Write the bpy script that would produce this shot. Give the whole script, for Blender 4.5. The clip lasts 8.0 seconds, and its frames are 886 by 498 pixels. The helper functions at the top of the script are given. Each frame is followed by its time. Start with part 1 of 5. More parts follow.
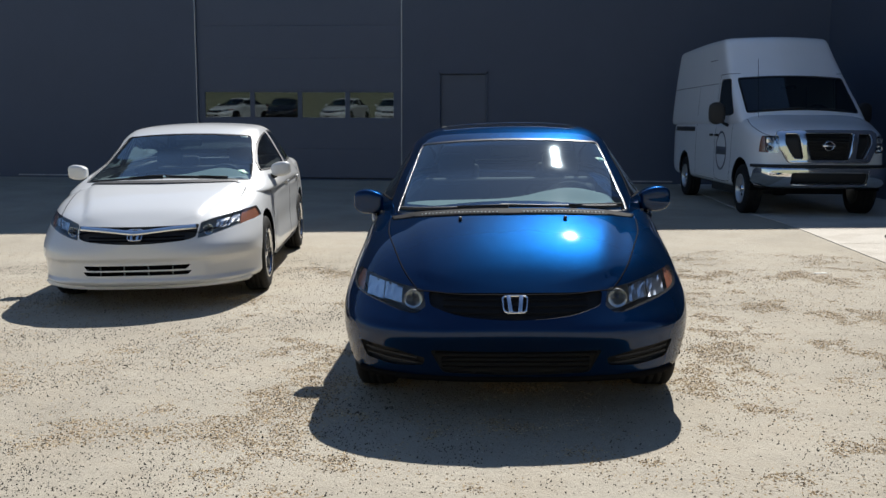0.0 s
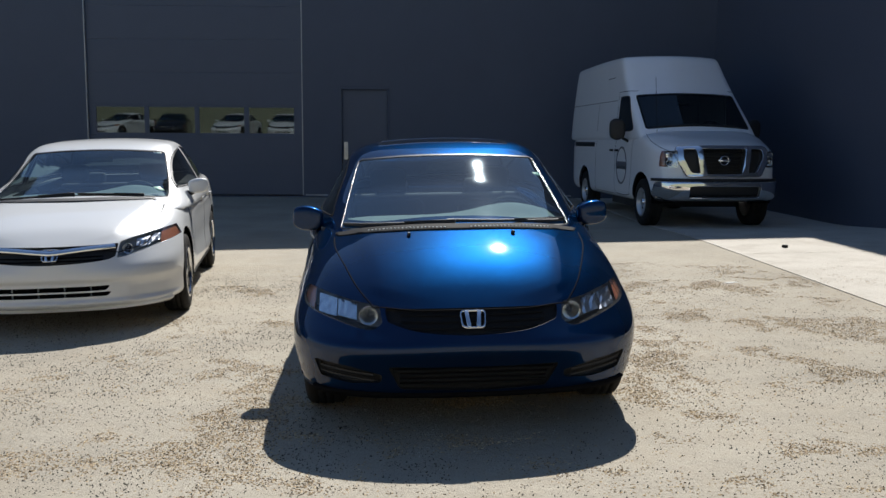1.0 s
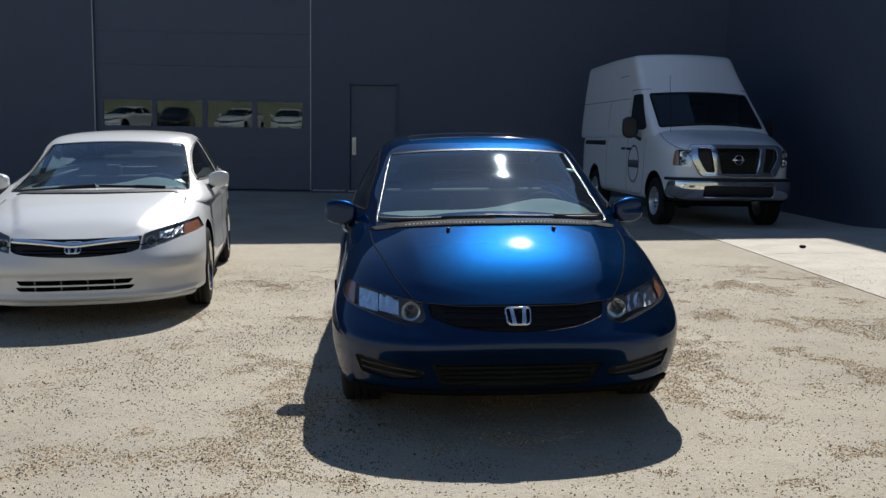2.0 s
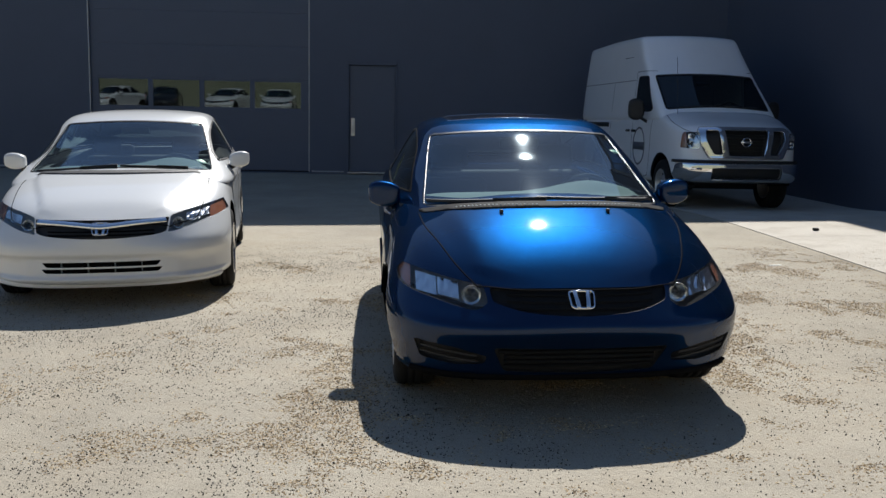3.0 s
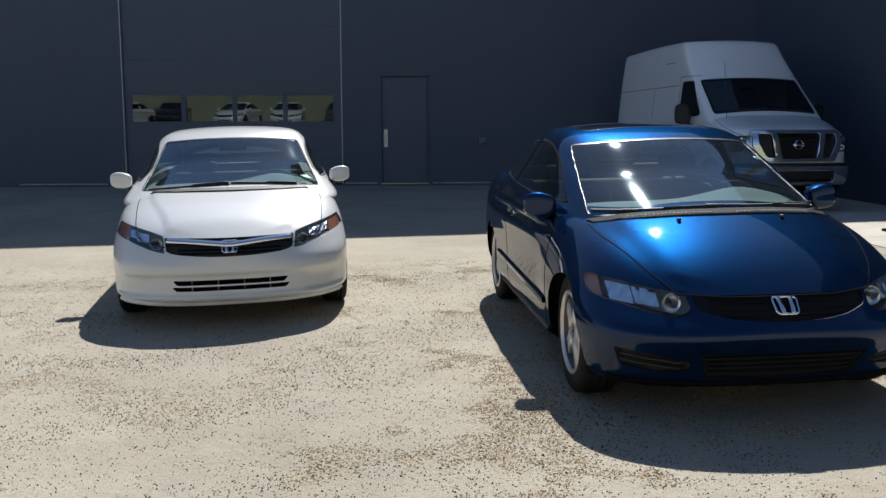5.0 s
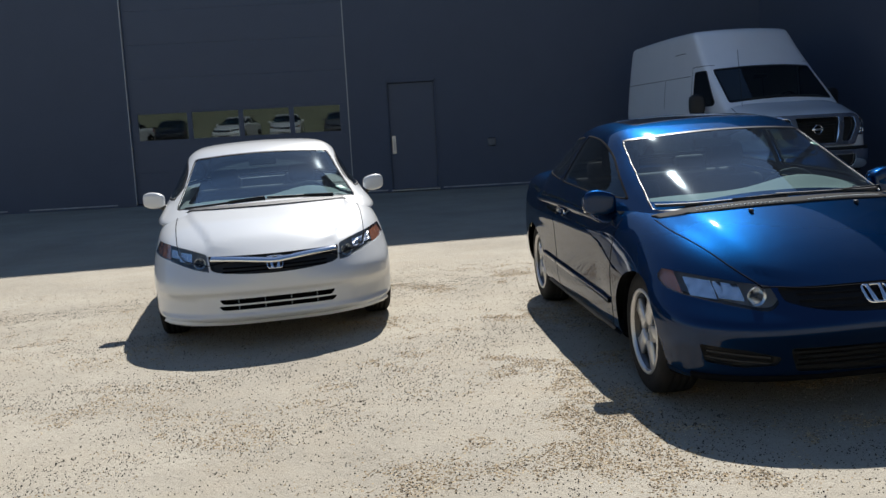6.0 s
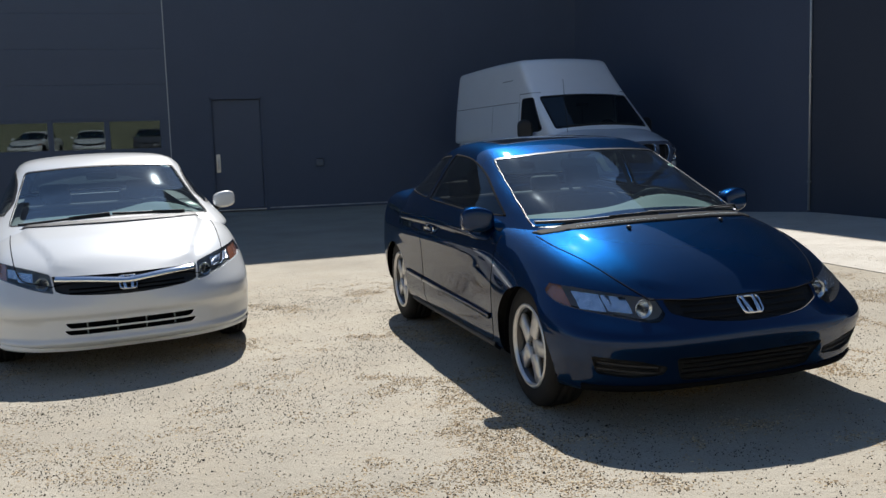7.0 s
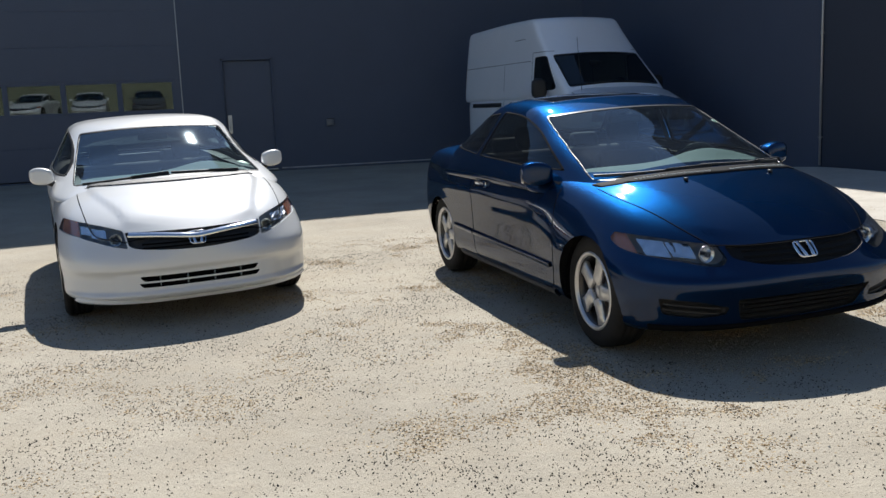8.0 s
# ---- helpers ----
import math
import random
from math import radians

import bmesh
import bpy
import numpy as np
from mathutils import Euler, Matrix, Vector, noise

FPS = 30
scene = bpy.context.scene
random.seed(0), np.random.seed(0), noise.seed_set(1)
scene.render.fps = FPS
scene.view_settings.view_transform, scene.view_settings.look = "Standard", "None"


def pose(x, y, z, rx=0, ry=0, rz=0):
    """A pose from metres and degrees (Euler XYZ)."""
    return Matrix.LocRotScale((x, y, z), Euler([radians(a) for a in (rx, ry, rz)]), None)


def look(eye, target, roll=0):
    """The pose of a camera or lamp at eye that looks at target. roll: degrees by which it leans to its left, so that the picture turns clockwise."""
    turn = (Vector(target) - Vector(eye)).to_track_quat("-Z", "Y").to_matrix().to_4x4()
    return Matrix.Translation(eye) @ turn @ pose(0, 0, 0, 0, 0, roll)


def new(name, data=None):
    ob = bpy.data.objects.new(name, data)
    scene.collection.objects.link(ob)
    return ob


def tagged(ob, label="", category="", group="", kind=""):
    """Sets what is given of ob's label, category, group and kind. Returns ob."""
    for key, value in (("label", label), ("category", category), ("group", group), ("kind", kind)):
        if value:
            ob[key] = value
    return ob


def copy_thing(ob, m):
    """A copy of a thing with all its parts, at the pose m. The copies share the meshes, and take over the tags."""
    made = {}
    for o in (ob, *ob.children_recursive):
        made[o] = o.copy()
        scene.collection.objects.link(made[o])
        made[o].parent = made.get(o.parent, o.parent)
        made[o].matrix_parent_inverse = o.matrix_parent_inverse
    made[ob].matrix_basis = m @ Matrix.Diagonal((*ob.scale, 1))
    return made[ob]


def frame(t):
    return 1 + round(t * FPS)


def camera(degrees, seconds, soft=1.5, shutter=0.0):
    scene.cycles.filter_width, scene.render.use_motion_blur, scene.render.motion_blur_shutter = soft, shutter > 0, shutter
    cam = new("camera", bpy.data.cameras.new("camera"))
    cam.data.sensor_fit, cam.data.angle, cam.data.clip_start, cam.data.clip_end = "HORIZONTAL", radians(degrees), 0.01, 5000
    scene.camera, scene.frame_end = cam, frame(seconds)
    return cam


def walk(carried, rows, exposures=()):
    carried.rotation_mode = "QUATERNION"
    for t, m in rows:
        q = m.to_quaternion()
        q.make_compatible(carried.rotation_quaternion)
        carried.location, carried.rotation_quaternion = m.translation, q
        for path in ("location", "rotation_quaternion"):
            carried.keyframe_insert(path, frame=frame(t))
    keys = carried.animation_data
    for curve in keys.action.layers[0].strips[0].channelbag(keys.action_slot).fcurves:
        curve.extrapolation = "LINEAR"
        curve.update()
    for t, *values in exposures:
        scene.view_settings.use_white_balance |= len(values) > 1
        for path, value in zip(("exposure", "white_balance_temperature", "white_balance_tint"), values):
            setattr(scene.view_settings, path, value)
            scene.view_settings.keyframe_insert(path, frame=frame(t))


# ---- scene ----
# ================= camera and walk =================
cam = camera(51.7, 8.0)
PATH = [
    (0.0, (0.151, 0.187, 1.375), (-0.04, 2.159, 1.103), 0.31),
    (0.5, (0.021, 0.215, 1.372), (-0.036, 2.199, 1.124), 0.81),
    (1.0, (-0.147, 0.194, 1.371), (-0.101, 2.179, 1.134), 0.31),
    (1.5, (-0.269, 0.187, 1.363), (-0.196, 2.17, 1.116), 1.11),
    (1.7, (-0.305, 0.208, 1.351), (-0.254, 2.192, 1.112), 0.91),
    (2.8, (-0.589, 0.371, 1.353), (-0.536, 2.351, 1.079), 1.11),
    (3.0, (-0.696, 0.346, 1.34), (-0.612, 2.324, 1.058), 1.21),
    (3.5, (-0.957, 0.281, 1.344), (-0.931, 2.259, 1.049), -0.09),
    (4.0, (-1.127, 0.348, 1.343), (-1.172, 2.329, 1.067), -1.49),
    (4.2, (-1.205, 0.398, 1.353), (-1.247, 2.38, 1.086), -1.69),
    (5.3, (-1.746, 0.329, 1.351), (-1.625, 2.308, 1.088), 0.31),
    (5.5, (-1.805, 0.342, 1.348), (-1.707, 2.322, 1.08), -0.39),
    (6.0, (-1.951, 0.471, 1.357), (-1.858, 2.453, 1.102), -3.09),
    (6.5, (-2.094, 0.535, 1.356), (-1.88, 2.51, 1.132), -2.5),
    (7.0, (-2.315, 0.596, 1.331), (-1.816, 2.52, 1.108), -1.83),
    (7.5, (-2.571, 0.572, 1.342), (-1.965, 2.46, 1.079), -1.15),
    (8.0, (-2.794, 0.404, 1.339), (-2.286, 2.314, 1.029), -2.33),
]

walk(cam, [(t, look(eye, target, roll)) for t, eye, target, roll in PATH],
     exposures=[(t, stops, 6150, 10) for t, stops in ((0.0, 0.48), (0.5, 0.52), (1.5, 0.29), (3.0, 0.32), (4.0, 0.43), (6.0, 0.45), (8.0, 0.52))])

# ================= world, sun, exposure =================
SUN_TO = Vector((0.16, 0.915, 1.0)).normalized()      # towards the sun
world = bpy.data.worlds.new("sky")
scene.world = world
world.use_nodes = True
wn = world.node_tree.nodes
sky = wn.new("ShaderNodeTexSky")
sky.sky_type = 'NISHITA'
sky.sun_disc = False
sky.sun_elevation = math.asin(SUN_TO.z)
sky.sun_rotation = math.atan2(SUN_TO.x, SUN_TO.y)
sky.dust_density = 0.2
sky.ozone_density = 3.0
world.node_tree.links.new(sky.outputs[0], wn["Background"].inputs[0])
wn["Background"].inputs[1].default_value = 0.070
sun = new("sun", bpy.data.lights.new("sun", 'SUN'))
sun.data.energy = 5.0
sun.data.angle = radians(0.53)
sun.data.color = (1.0, 0.95, 0.87)
sun.matrix_world = look(SUN_TO * 60, (0, 0, 0))


# ================= materials =================
def material(name, color, rough=0.5, metal=0.0, coat=0.0, coat_rough=0.03, spots=0.0, spot_color=None, scale=8.0,
             bump=0.0, bump_scale=60.0, spec=0.5, rough_var=0.1, tint=None):
    """Principled surface whose colour and gloss vary at two scales."""
    m = bpy.data.materials.new(name)
    m.use_nodes = True
    nt = m.node_tree
    b = nt.nodes["Principled BSDF"]
    b.inputs["Metallic"].default_value = metal
    b.inputs["Coat Weight"].default_value = coat
    b.inputs["Coat Roughness"].default_value = coat_rough
    b.inputs["Specular IOR Level"].default_value = spec
    if tint:
        b.inputs["Specular Tint"].default_value = (*tint, 1)
    co = nt.nodes.new("ShaderNodeTexCoord")
    n1 = nt.nodes.new("ShaderNodeTexNoise")
    n1.inputs["Scale"].default_value = scale
    n1.inputs["Detail"].default_value = 8
    n1.inputs["Roughness"].default_value = 0.65
    nt.links.new(co.outputs["Object"], n1.inputs["Vector"])
    ramp = nt.nodes.new("ShaderNodeMapRange")
    ramp.inputs["From Min"].default_value = 0.35
    ramp.inputs["From Max"].default_value = 0.7
    nt.links.new(n1.outputs["Fac"], ramp.inputs["Value"])
    mix = nt.nodes.new("ShaderNodeMix")
    mix.data_type = 'RGBA'
    sc = spot_color or [c * 0.7 for c in color]
    mix.inputs["A"].default_value = (*color, 1)
    mix.inputs["B"].default_value = (*[c0 + (c1 - c0) * spots for c0, c1 in zip(color, sc)], 1)
    nt.links.new(ramp.outputs["Result"], mix.inputs["Factor"])
    nt.links.new(mix.outputs["Result"], b.inputs["Base Color"])
    rr = nt.nodes.new("ShaderNodeMapRange")
    rr.inputs["To Min"].default_value = max(0.0, rough - rough_var * rough)
    rr.inputs["To Max"].default_value = min(1.0, rough + rough_var * rough)
    nt.links.new(n1.outputs["Fac"], rr.inputs["Value"])
    nt.links.new(rr.outputs["Result"], b.inputs["Roughness"])
    if bump:
        n2 = nt.nodes.new("ShaderNodeTexNoise")
        n2.inputs["Scale"].default_value = bump_scale
        n2.inputs["Detail"].default_value = 6
        nt.links.new(co.outputs["Object"], n2.inputs["Vector"])
        bp = nt.nodes.new("ShaderNodeBump")
        bp.inputs["Strength"].default_value = bump
        bp.inputs["Distance"].default_value = 0.01
        nt.links.new(n2.outputs["Fac"], bp.inputs["Height"])
        nt.links.new(bp.outputs["Normal"], b.inputs["Normal"])
    return m


def glass(name, tint, rough=0.0, ior=1.5, dust=0.0):
    """A pane: tinted see-through sheet with a Fresnel gloss and a little dust."""
    m = bpy.data.materials.new(name)
    m.use_nodes = True
    nt = m.node_tree
    nt.nodes.remove(nt.nodes["Principled BSDF"])
    out = nt.nodes["Material Output"]
    tr = nt.nodes.new("ShaderNodeBsdfTransparent")
    tr.inputs["Color"].default_value = (*tint, 1)
    gl = nt.nodes.new("ShaderNodeBsdfGlossy")
    gl.inputs["Roughness"].default_value = rough
    gl.inputs["Color"].default_value = (0.78, 0.92, 1.0, 1)
    edge = nt.nodes.new("ShaderNodeLayerWeight")
    edge.inputs["Blend"].default_value = 0.5
    power = nt.nodes.new("ShaderNodeMath")
    power.operation = 'POWER'
    power.inputs[1].default_value = 5.0
    nt.links.new(edge.outputs["Facing"], power.inputs[0])
    gloss = nt.nodes.new("ShaderNodeMapRange")
    gloss.inputs["To Min"].default_value = ((ior - 1) / (ior + 1)) ** 2
    nt.links.new(power.outputs[0], gloss.inputs["Value"])
    mx = nt.nodes.new("ShaderNodeMixShader")
    nt.links.new(gloss.outputs["Result"], mx.inputs[0])
    nt.links.new(tr.outputs[0], mx.inputs[1])
    nt.links.new(gl.outputs[0], mx.inputs[2])
    last = mx
    if dust:
        df = nt.nodes.new("ShaderNodeBsdfDiffuse")
        df.inputs["Color"].default_value = (0.5, 0.54, 0.58, 1)
        no = nt.nodes.new("ShaderNodeTexNoise")
        no.inputs["Scale"].default_value = 3.0
        no.inputs["Detail"].default_value = 8
        co = nt.nodes.new("ShaderNodeTexCoord")
        nt.links.new(co.outputs["Object"], no.inputs["Vector"])
        mr = nt.nodes.new("ShaderNodeMapRange")
        mr.inputs["From Min"].default_value = 0.3
        mr.inputs["From Max"].default_value = 0.75
        mr.inputs["To Min"].default_value = dust * 0.5
        mr.inputs["To Max"].default_value = dust * 1.5
        nt.links.new(no.outputs["Fac"], mr.inputs["Value"])
        last = nt.nodes.new("ShaderNodeMixShader")
        nt.links.new(mr.outputs["Result"], last.inputs[0])
        nt.links.new(mx.outputs[0], last.inputs[1])
        nt.links.new(df.outputs[0], last.inputs[2])
    nt.links.new(last.outputs[0], out.inputs["Surface"])
    return m


def ground_material(name, base, dark, speck, speck_amount, warm):
    """Dusty worn paving: large stains, mid patches of litter colour, fine grit."""
    m = bpy.data.materials.new(name)
    m.use_nodes = True
    nt = m.node_tree
    b = nt.nodes["Principled BSDF"]
    b.inputs["Roughness"].default_value = 0.9
    b.inputs["Specular IOR Level"].default_value = 0.25
    co = nt.nodes.new("ShaderNodeTexCoord")

    def noise_tex(scale, detail, rough=0.6):
        n = nt.nodes.new("ShaderNodeTexNoise")
        n.inputs["Scale"].default_value = scale
        n.inputs["Detail"].default_value = detail
        n.inputs["Roughness"].default_value = rough
        nt.links.new(co.outputs["Object"], n.inputs["Vector"])
        return n

    def step(src, lo, hi, top=1.0):
        r = nt.nodes.new("ShaderNodeMapRange")
        r.inputs["From Min"].default_value = lo
        r.inputs["From Max"].default_value = hi
        r.inputs["To Max"].default_value = top
        nt.links.new(src, r.inputs["Value"])
        return r.outputs["Result"]

    def mixed(a, bcol, fac):
        x = nt.nodes.new("ShaderNodeMix")
        x.data_type = 'RGBA'
        if isinstance(a, tuple):
            x.inputs["A"].default_value = (*a, 1)
        else:
            nt.links.new(a, x.inputs["A"])
        x.inputs["B"].default_value = (*bcol, 1)
        nt.links.new(fac, x.inputs["Factor"])
        return x.outputs["Result"]

    big, mid, fine, grit = noise_tex(0.6, 7, 0.65), noise_tex(2.2, 8, 0.7), noise_tex(28, 6, 0.75), noise_tex(110, 4)
    c = mixed(base, dark, step(big.outputs["Fac"], 0.42, 0.68, 0.8))
    c = mixed(c, warm, step(mid.outputs["Fac"], 0.48, 0.70, 0.8))
    c = mixed(c, dark, step(fine.outputs["Fac"], 0.50, 0.78, 0.4))
    c = mixed(c, speck, step(grit.outputs["Fac"], 0.60, 0.68, speck_amount))
    nt.links.new(c, b.inputs["Base Color"])
    swell = noise_tex(7.0, 5, 0.55)
    rise = nt.nodes.new("ShaderNodeMath")
    rise.operation = 'MULTIPLY_ADD'
    rise.inputs[1].default_value = 2.2
    nt.links.new(swell.outputs["Fac"], rise.inputs[0])
    nt.links.new(grit.outputs["Fac"], rise.inputs[2])
    add = nt.nodes.new("ShaderNodeMath")
    add.operation = 'ADD'
    nt.links.new(fine.outputs["Fac"], add.inputs[0])
    nt.links.new(rise.outputs[0], add.inputs[1])
    bp = nt.nodes.new("ShaderNodeBump")
    bp.inputs["Strength"].default_value = 0.55
    bp.inputs["Distance"].default_value = 0.012
    nt.links.new(add.outputs[0], bp.inputs["Height"])
    nt.links.new(bp.outputs["Normal"], b.inputs["Normal"])
    return m


def flake_paint(name, deep, flake, rough):
    """Metallic car paint: a dark coat of colour, a soft coloured flake gloss, clear lacquer, and faint dust."""
    m = bpy.data.materials.new(name)
    m.use_nodes = True
    nt = m.node_tree
    nt.nodes.remove(nt.nodes["Principled BSDF"])
    co = nt.nodes.new("ShaderNodeTexCoord")
    cloud = nt.nodes.new("ShaderNodeTexNoise")
    cloud.inputs["Scale"].default_value = 4.0
    cloud.inputs["Detail"].default_value = 8
    cloud.inputs["Roughness"].default_value = 0.7
    grain = nt.nodes.new("ShaderNodeTexNoise")
    grain.inputs["Scale"].default_value = 420.0
    nt.links.new(co.outputs["Object"], cloud.inputs["Vector"])
    nt.links.new(co.outputs["Object"], grain.inputs["Vector"])
    bp = nt.nodes.new("ShaderNodeBump")
    bp.inputs["Strength"].default_value = 0.25
    bp.inputs["Distance"].default_value = 0.002
    nt.links.new(grain.outputs["Fac"], bp.inputs["Height"])
    base = nt.nodes.new("ShaderNodeBsdfDiffuse")
    base.inputs["Color"].default_value = (*deep, 1)
    fl = nt.nodes.new("ShaderNodeBsdfGlossy")
    fl.inputs["Color"].default_value = (*flake, 1)
    fl.inputs["Roughness"].default_value = rough
    nt.links.new(bp.outputs["Normal"], fl.inputs["Normal"])
    both_coats = nt.nodes.new("ShaderNodeAddShader")
    nt.links.new(base.outputs[0], both_coats.inputs[0])
    nt.links.new(fl.outputs[0], both_coats.inputs[1])
    dust = nt.nodes.new("ShaderNodeBsdfDiffuse")
    dust.inputs["Color"].default_value = (0.30, 0.27, 0.22, 1)
    amount = nt.nodes.new("ShaderNodeMapRange")
    amount.inputs["From Min"].default_value = 0.45
    amount.inputs["From Max"].default_value = 0.8
    amount.inputs["To Max"].default_value = 0.014
    nt.links.new(cloud.outputs["Fac"], amount.inputs["Value"])
    dusty = nt.nodes.new("ShaderNodeMixShader")
    nt.links.new(amount.outputs["Result"], dusty.inputs[0])
    nt.links.new(both_coats.outputs[0], dusty.inputs[1])
    nt.links.new(dust.outputs[0], dusty.inputs[2])
    lacquer = nt.nodes.new("ShaderNodeBsdfGlossy")
    lr = nt.nodes.new("ShaderNodeMapRange")
    lr.inputs["To Min"].default_value = 0.015
    lr.inputs["To Max"].default_value = 0.06
    nt.links.new(cloud.outputs["Fac"], lr.inputs["Value"])
    nt.links.new(lr.outputs["Result"], lacquer.inputs["Roughness"])
    fr = nt.nodes.new("ShaderNodeFresnel")
    fr.inputs["IOR"].default_value = 1.47
    mx = nt.nodes.new("ShaderNodeMixShader")
    nt.links.new(fr.outputs[0], mx.inputs[0])
    nt.links.new(dusty.outputs[0], mx.inputs[1])
    nt.links.new(lacquer.outputs[0], mx.inputs[2])
    nt.links.new(mx.outputs[0], nt.nodes["Material Output"].inputs["Surface"])
    return m


def litter_material(name, cols):
    """Small loose bits, each with a shade of its own."""
    m = bpy.data.materials.new(name)
    m.use_nodes = True
    nt = m.node_tree
    b = nt.nodes["Principled BSDF"]
    b.inputs["Roughness"].default_value = 0.9
    g = nt.nodes.new("ShaderNodeNewGeometry")
    r = nt.nodes.new("ShaderNodeValToRGB")
    while len(r.color_ramp.elements) < len(cols):
        r.color_ramp.elements.new(0.5)
    for i, (e, c) in enumerate(zip(r.color_ramp.elements, cols)):
        e.position = i / (len(cols) - 1)
        e.color = (*c, 1)
    nt.links.new(g.outputs["Random Per Island"], r.inputs["Fac"])
    nt.links.new(r.outputs["Color"], b.inputs["Base Color"])
    return m


PAINT_BLUE = flake_paint("blue_metallic_paint", (0.0004, 0.0046, 0.016), (0.0009, 0.0150, 0.054), 0.34)
PAINT_WHITE = material("white_paint", (0.70, 0.705, 0.695), 0.35, 0.0, 0.8, 0.04, spots=0.15, spot_color=(0.66, 0.64, 0.60), scale=3)
PAINT_VAN = material("van_white_paint", (0.85, 0.86, 0.875), 0.3, 0.0, 0.9, 0.03, spots=0.1, scale=2)
PAINT_GREY = material("grey_paint", (0.12, 0.12, 0.13), 0.35, 0.2, 0.8, spots=0.2)
PAINT_BLACK = material("black_paint", (0.012, 0.012, 0.014), 0.3, 0.0, 0.8, spots=0.2)
BLACK = material("black_plastic", (0.014, 0.014, 0.015), 0.55, spots=0.4, spot_color=(0.03, 0.03, 0.03), scale=30, bump=0.15, bump_scale=300)
GRILLE = material("grille_mesh_black", (0.009, 0.0095, 0.011), 0.6, spots=0.4, scale=60, bump=0.3, bump_scale=220, spec=0.2)
DEEP = material("recess_black", (0.006, 0.006, 0.007), 0.9, spots=0.3, spec=0.05)
SEAL = material("rubber_seal", (0.008, 0.008, 0.009), 0.5, spots=0.3, spec=0.15)
SEAL_GLOSS = material("glossy_screen_trim", (0.012, 0.012, 0.013), 0.34, 0.0, spots=0.3)
RUBBER = material("tyre_rubber", (0.012, 0.012, 0.012), 0.8, spots=0.6, spec=0.2, spot_color=(0.035, 0.031, 0.027), scale=9, bump=0.3, bump_scale=120)
CHROME = material("chrome", (0.78, 0.79, 0.81), 0.08, 1.0, spots=0.1, scale=20)
ALLOY = material("silver_alloy", (0.62, 0.62, 0.62), 0.32, 0.75, 0.4, spots=0.35, spot_color=(0.35, 0.32, 0.28), scale=16)
STEEL_DARK = material("black_wheel_paint", (0.02, 0.02, 0.022), 0.35, 0.2, 0.5, spots=0.4, spot_color=(0.06, 0.05, 0.045), scale=14)
REFLECTOR = material("lamp_reflector", (0.85, 0.87, 0.9), 0.22, 1.0, spots=0.2, scale=40)
HOUSING = material("lamp_housing", (0.30, 0.315, 0.33), 0.45, 0.2, spots=0.3, spec=0.3)
HOUSING_DARK = material("dark_lamp_housing", (0.27, 0.28, 0.295), 0.7, 0.0, spots=0.3, spec=0.1)
HEADLINER = material("headliner_cloth", (0.09, 0.095, 0.10), 0.95, spots=0.3, scale=12, bump=0.2, bump_scale=400, spec=0.1)
AMBER = material("amber_lens", (0.36, 0.13, 0.065), 0.25, 0.0, 1.0, spots=0.4, spot_color=(0.2, 0.09, 0.06), scale=60)
RED = material("red_lens", (0.5, 0.01, 0.01), 0.2, 0.0, 1.0)
TRIM_GREY = material("grey_interior", (0.33, 0.36, 0.36), 0.75, spots=0.25, scale=6, bump=0.1, bump_scale=200)
TRIM_LIGHT = material("light_dash", (0.155, 0.2, 0.185), 0.8, spots=0.2, scale=5, bump=0.15, bump_scale=200)
TRIM_DARK = material("dark_interior", (0.05, 0.052, 0.055), 0.8, spots=0.3, scale=8, bump=0.1, bump_scale=200)
COWL = material("cowl_grey_plastic", (0.012, 0.012, 0.013), 0.7, spots=0.5, spec=0.08, spot_color=(0.04, 0.037, 0.034), scale=20, bump=0.2)
STICKER = material("pale_green_sticker", (0.45, 0.68, 0.55), 0.6, spots=0.3, scale=40)
PAPER = material("paper_white", (0.75, 0.75, 0.72), 0.7)
GLASS = glass("car_glass", (0.42, 0.56, 0.58), 0.03, 1.95, 0.012)
GLASS_DARK = glass("tinted_glass", (0.16, 0.18, 0.18), 0.02, 1.5, 0.01)
LENS = glass("lamp_lens", (0.9, 0.92, 0.93), 0.03, 1.45, 0.02)
ROOF_GLASS = material("black_roof_glass", (0.008, 0.008, 0.009), 0.06, 0.0, 1.0, 0.02)
WALL = material("charcoal_wall_paint", (0.074, 0.088, 0.126), 0.6, spots=0.5, spot_color=(0.088, 0.104, 0.147), scale=1.2, bump=0.12, bump_scale=45)
WALL_DARK = material("near_black_wall", (0.040, 0.047, 0.066), 0.65, spots=0.5, spot_color=(0.05, 0.058, 0.08), scale=1.2, bump=0.12, bump_scale=45)
WALL_DOOR = material("charcoal_door_paint", (0.079, 0.094, 0.135), 0.5, spots=0.4, spot_color=(0.092, 0.110, 0.155), scale=2, bump=0.06)
SEAM = material("bare_metal_edge", (0.5, 0.5, 0.5), 0.5, 0.6, spots=0.5, scale=12)
PALE = material("pale_concrete_edge", (0.5, 0.5, 0.5), 0.85, spots=0.6, spot_color=(0.12, 0.12, 0.13), scale=3)
WINDOW_GLASS = glass("window_glass", (0.2, 0.22, 0.2), 0.01, 1.85)
LOT = ground_material("dusty_asphalt", (0.41, 0.366, 0.288), (0.29, 0.257, 0.20), (0.07, 0.06, 0.045), 0.6, (0.37, 0.318, 0.238))
SLAB = ground_material("pale_concrete", (0.58, 0.535, 0.46), (0.47, 0.43, 0.365), (0.2, 0.17, 0.13), 0.3, (0.42, 0.37, 0.3))
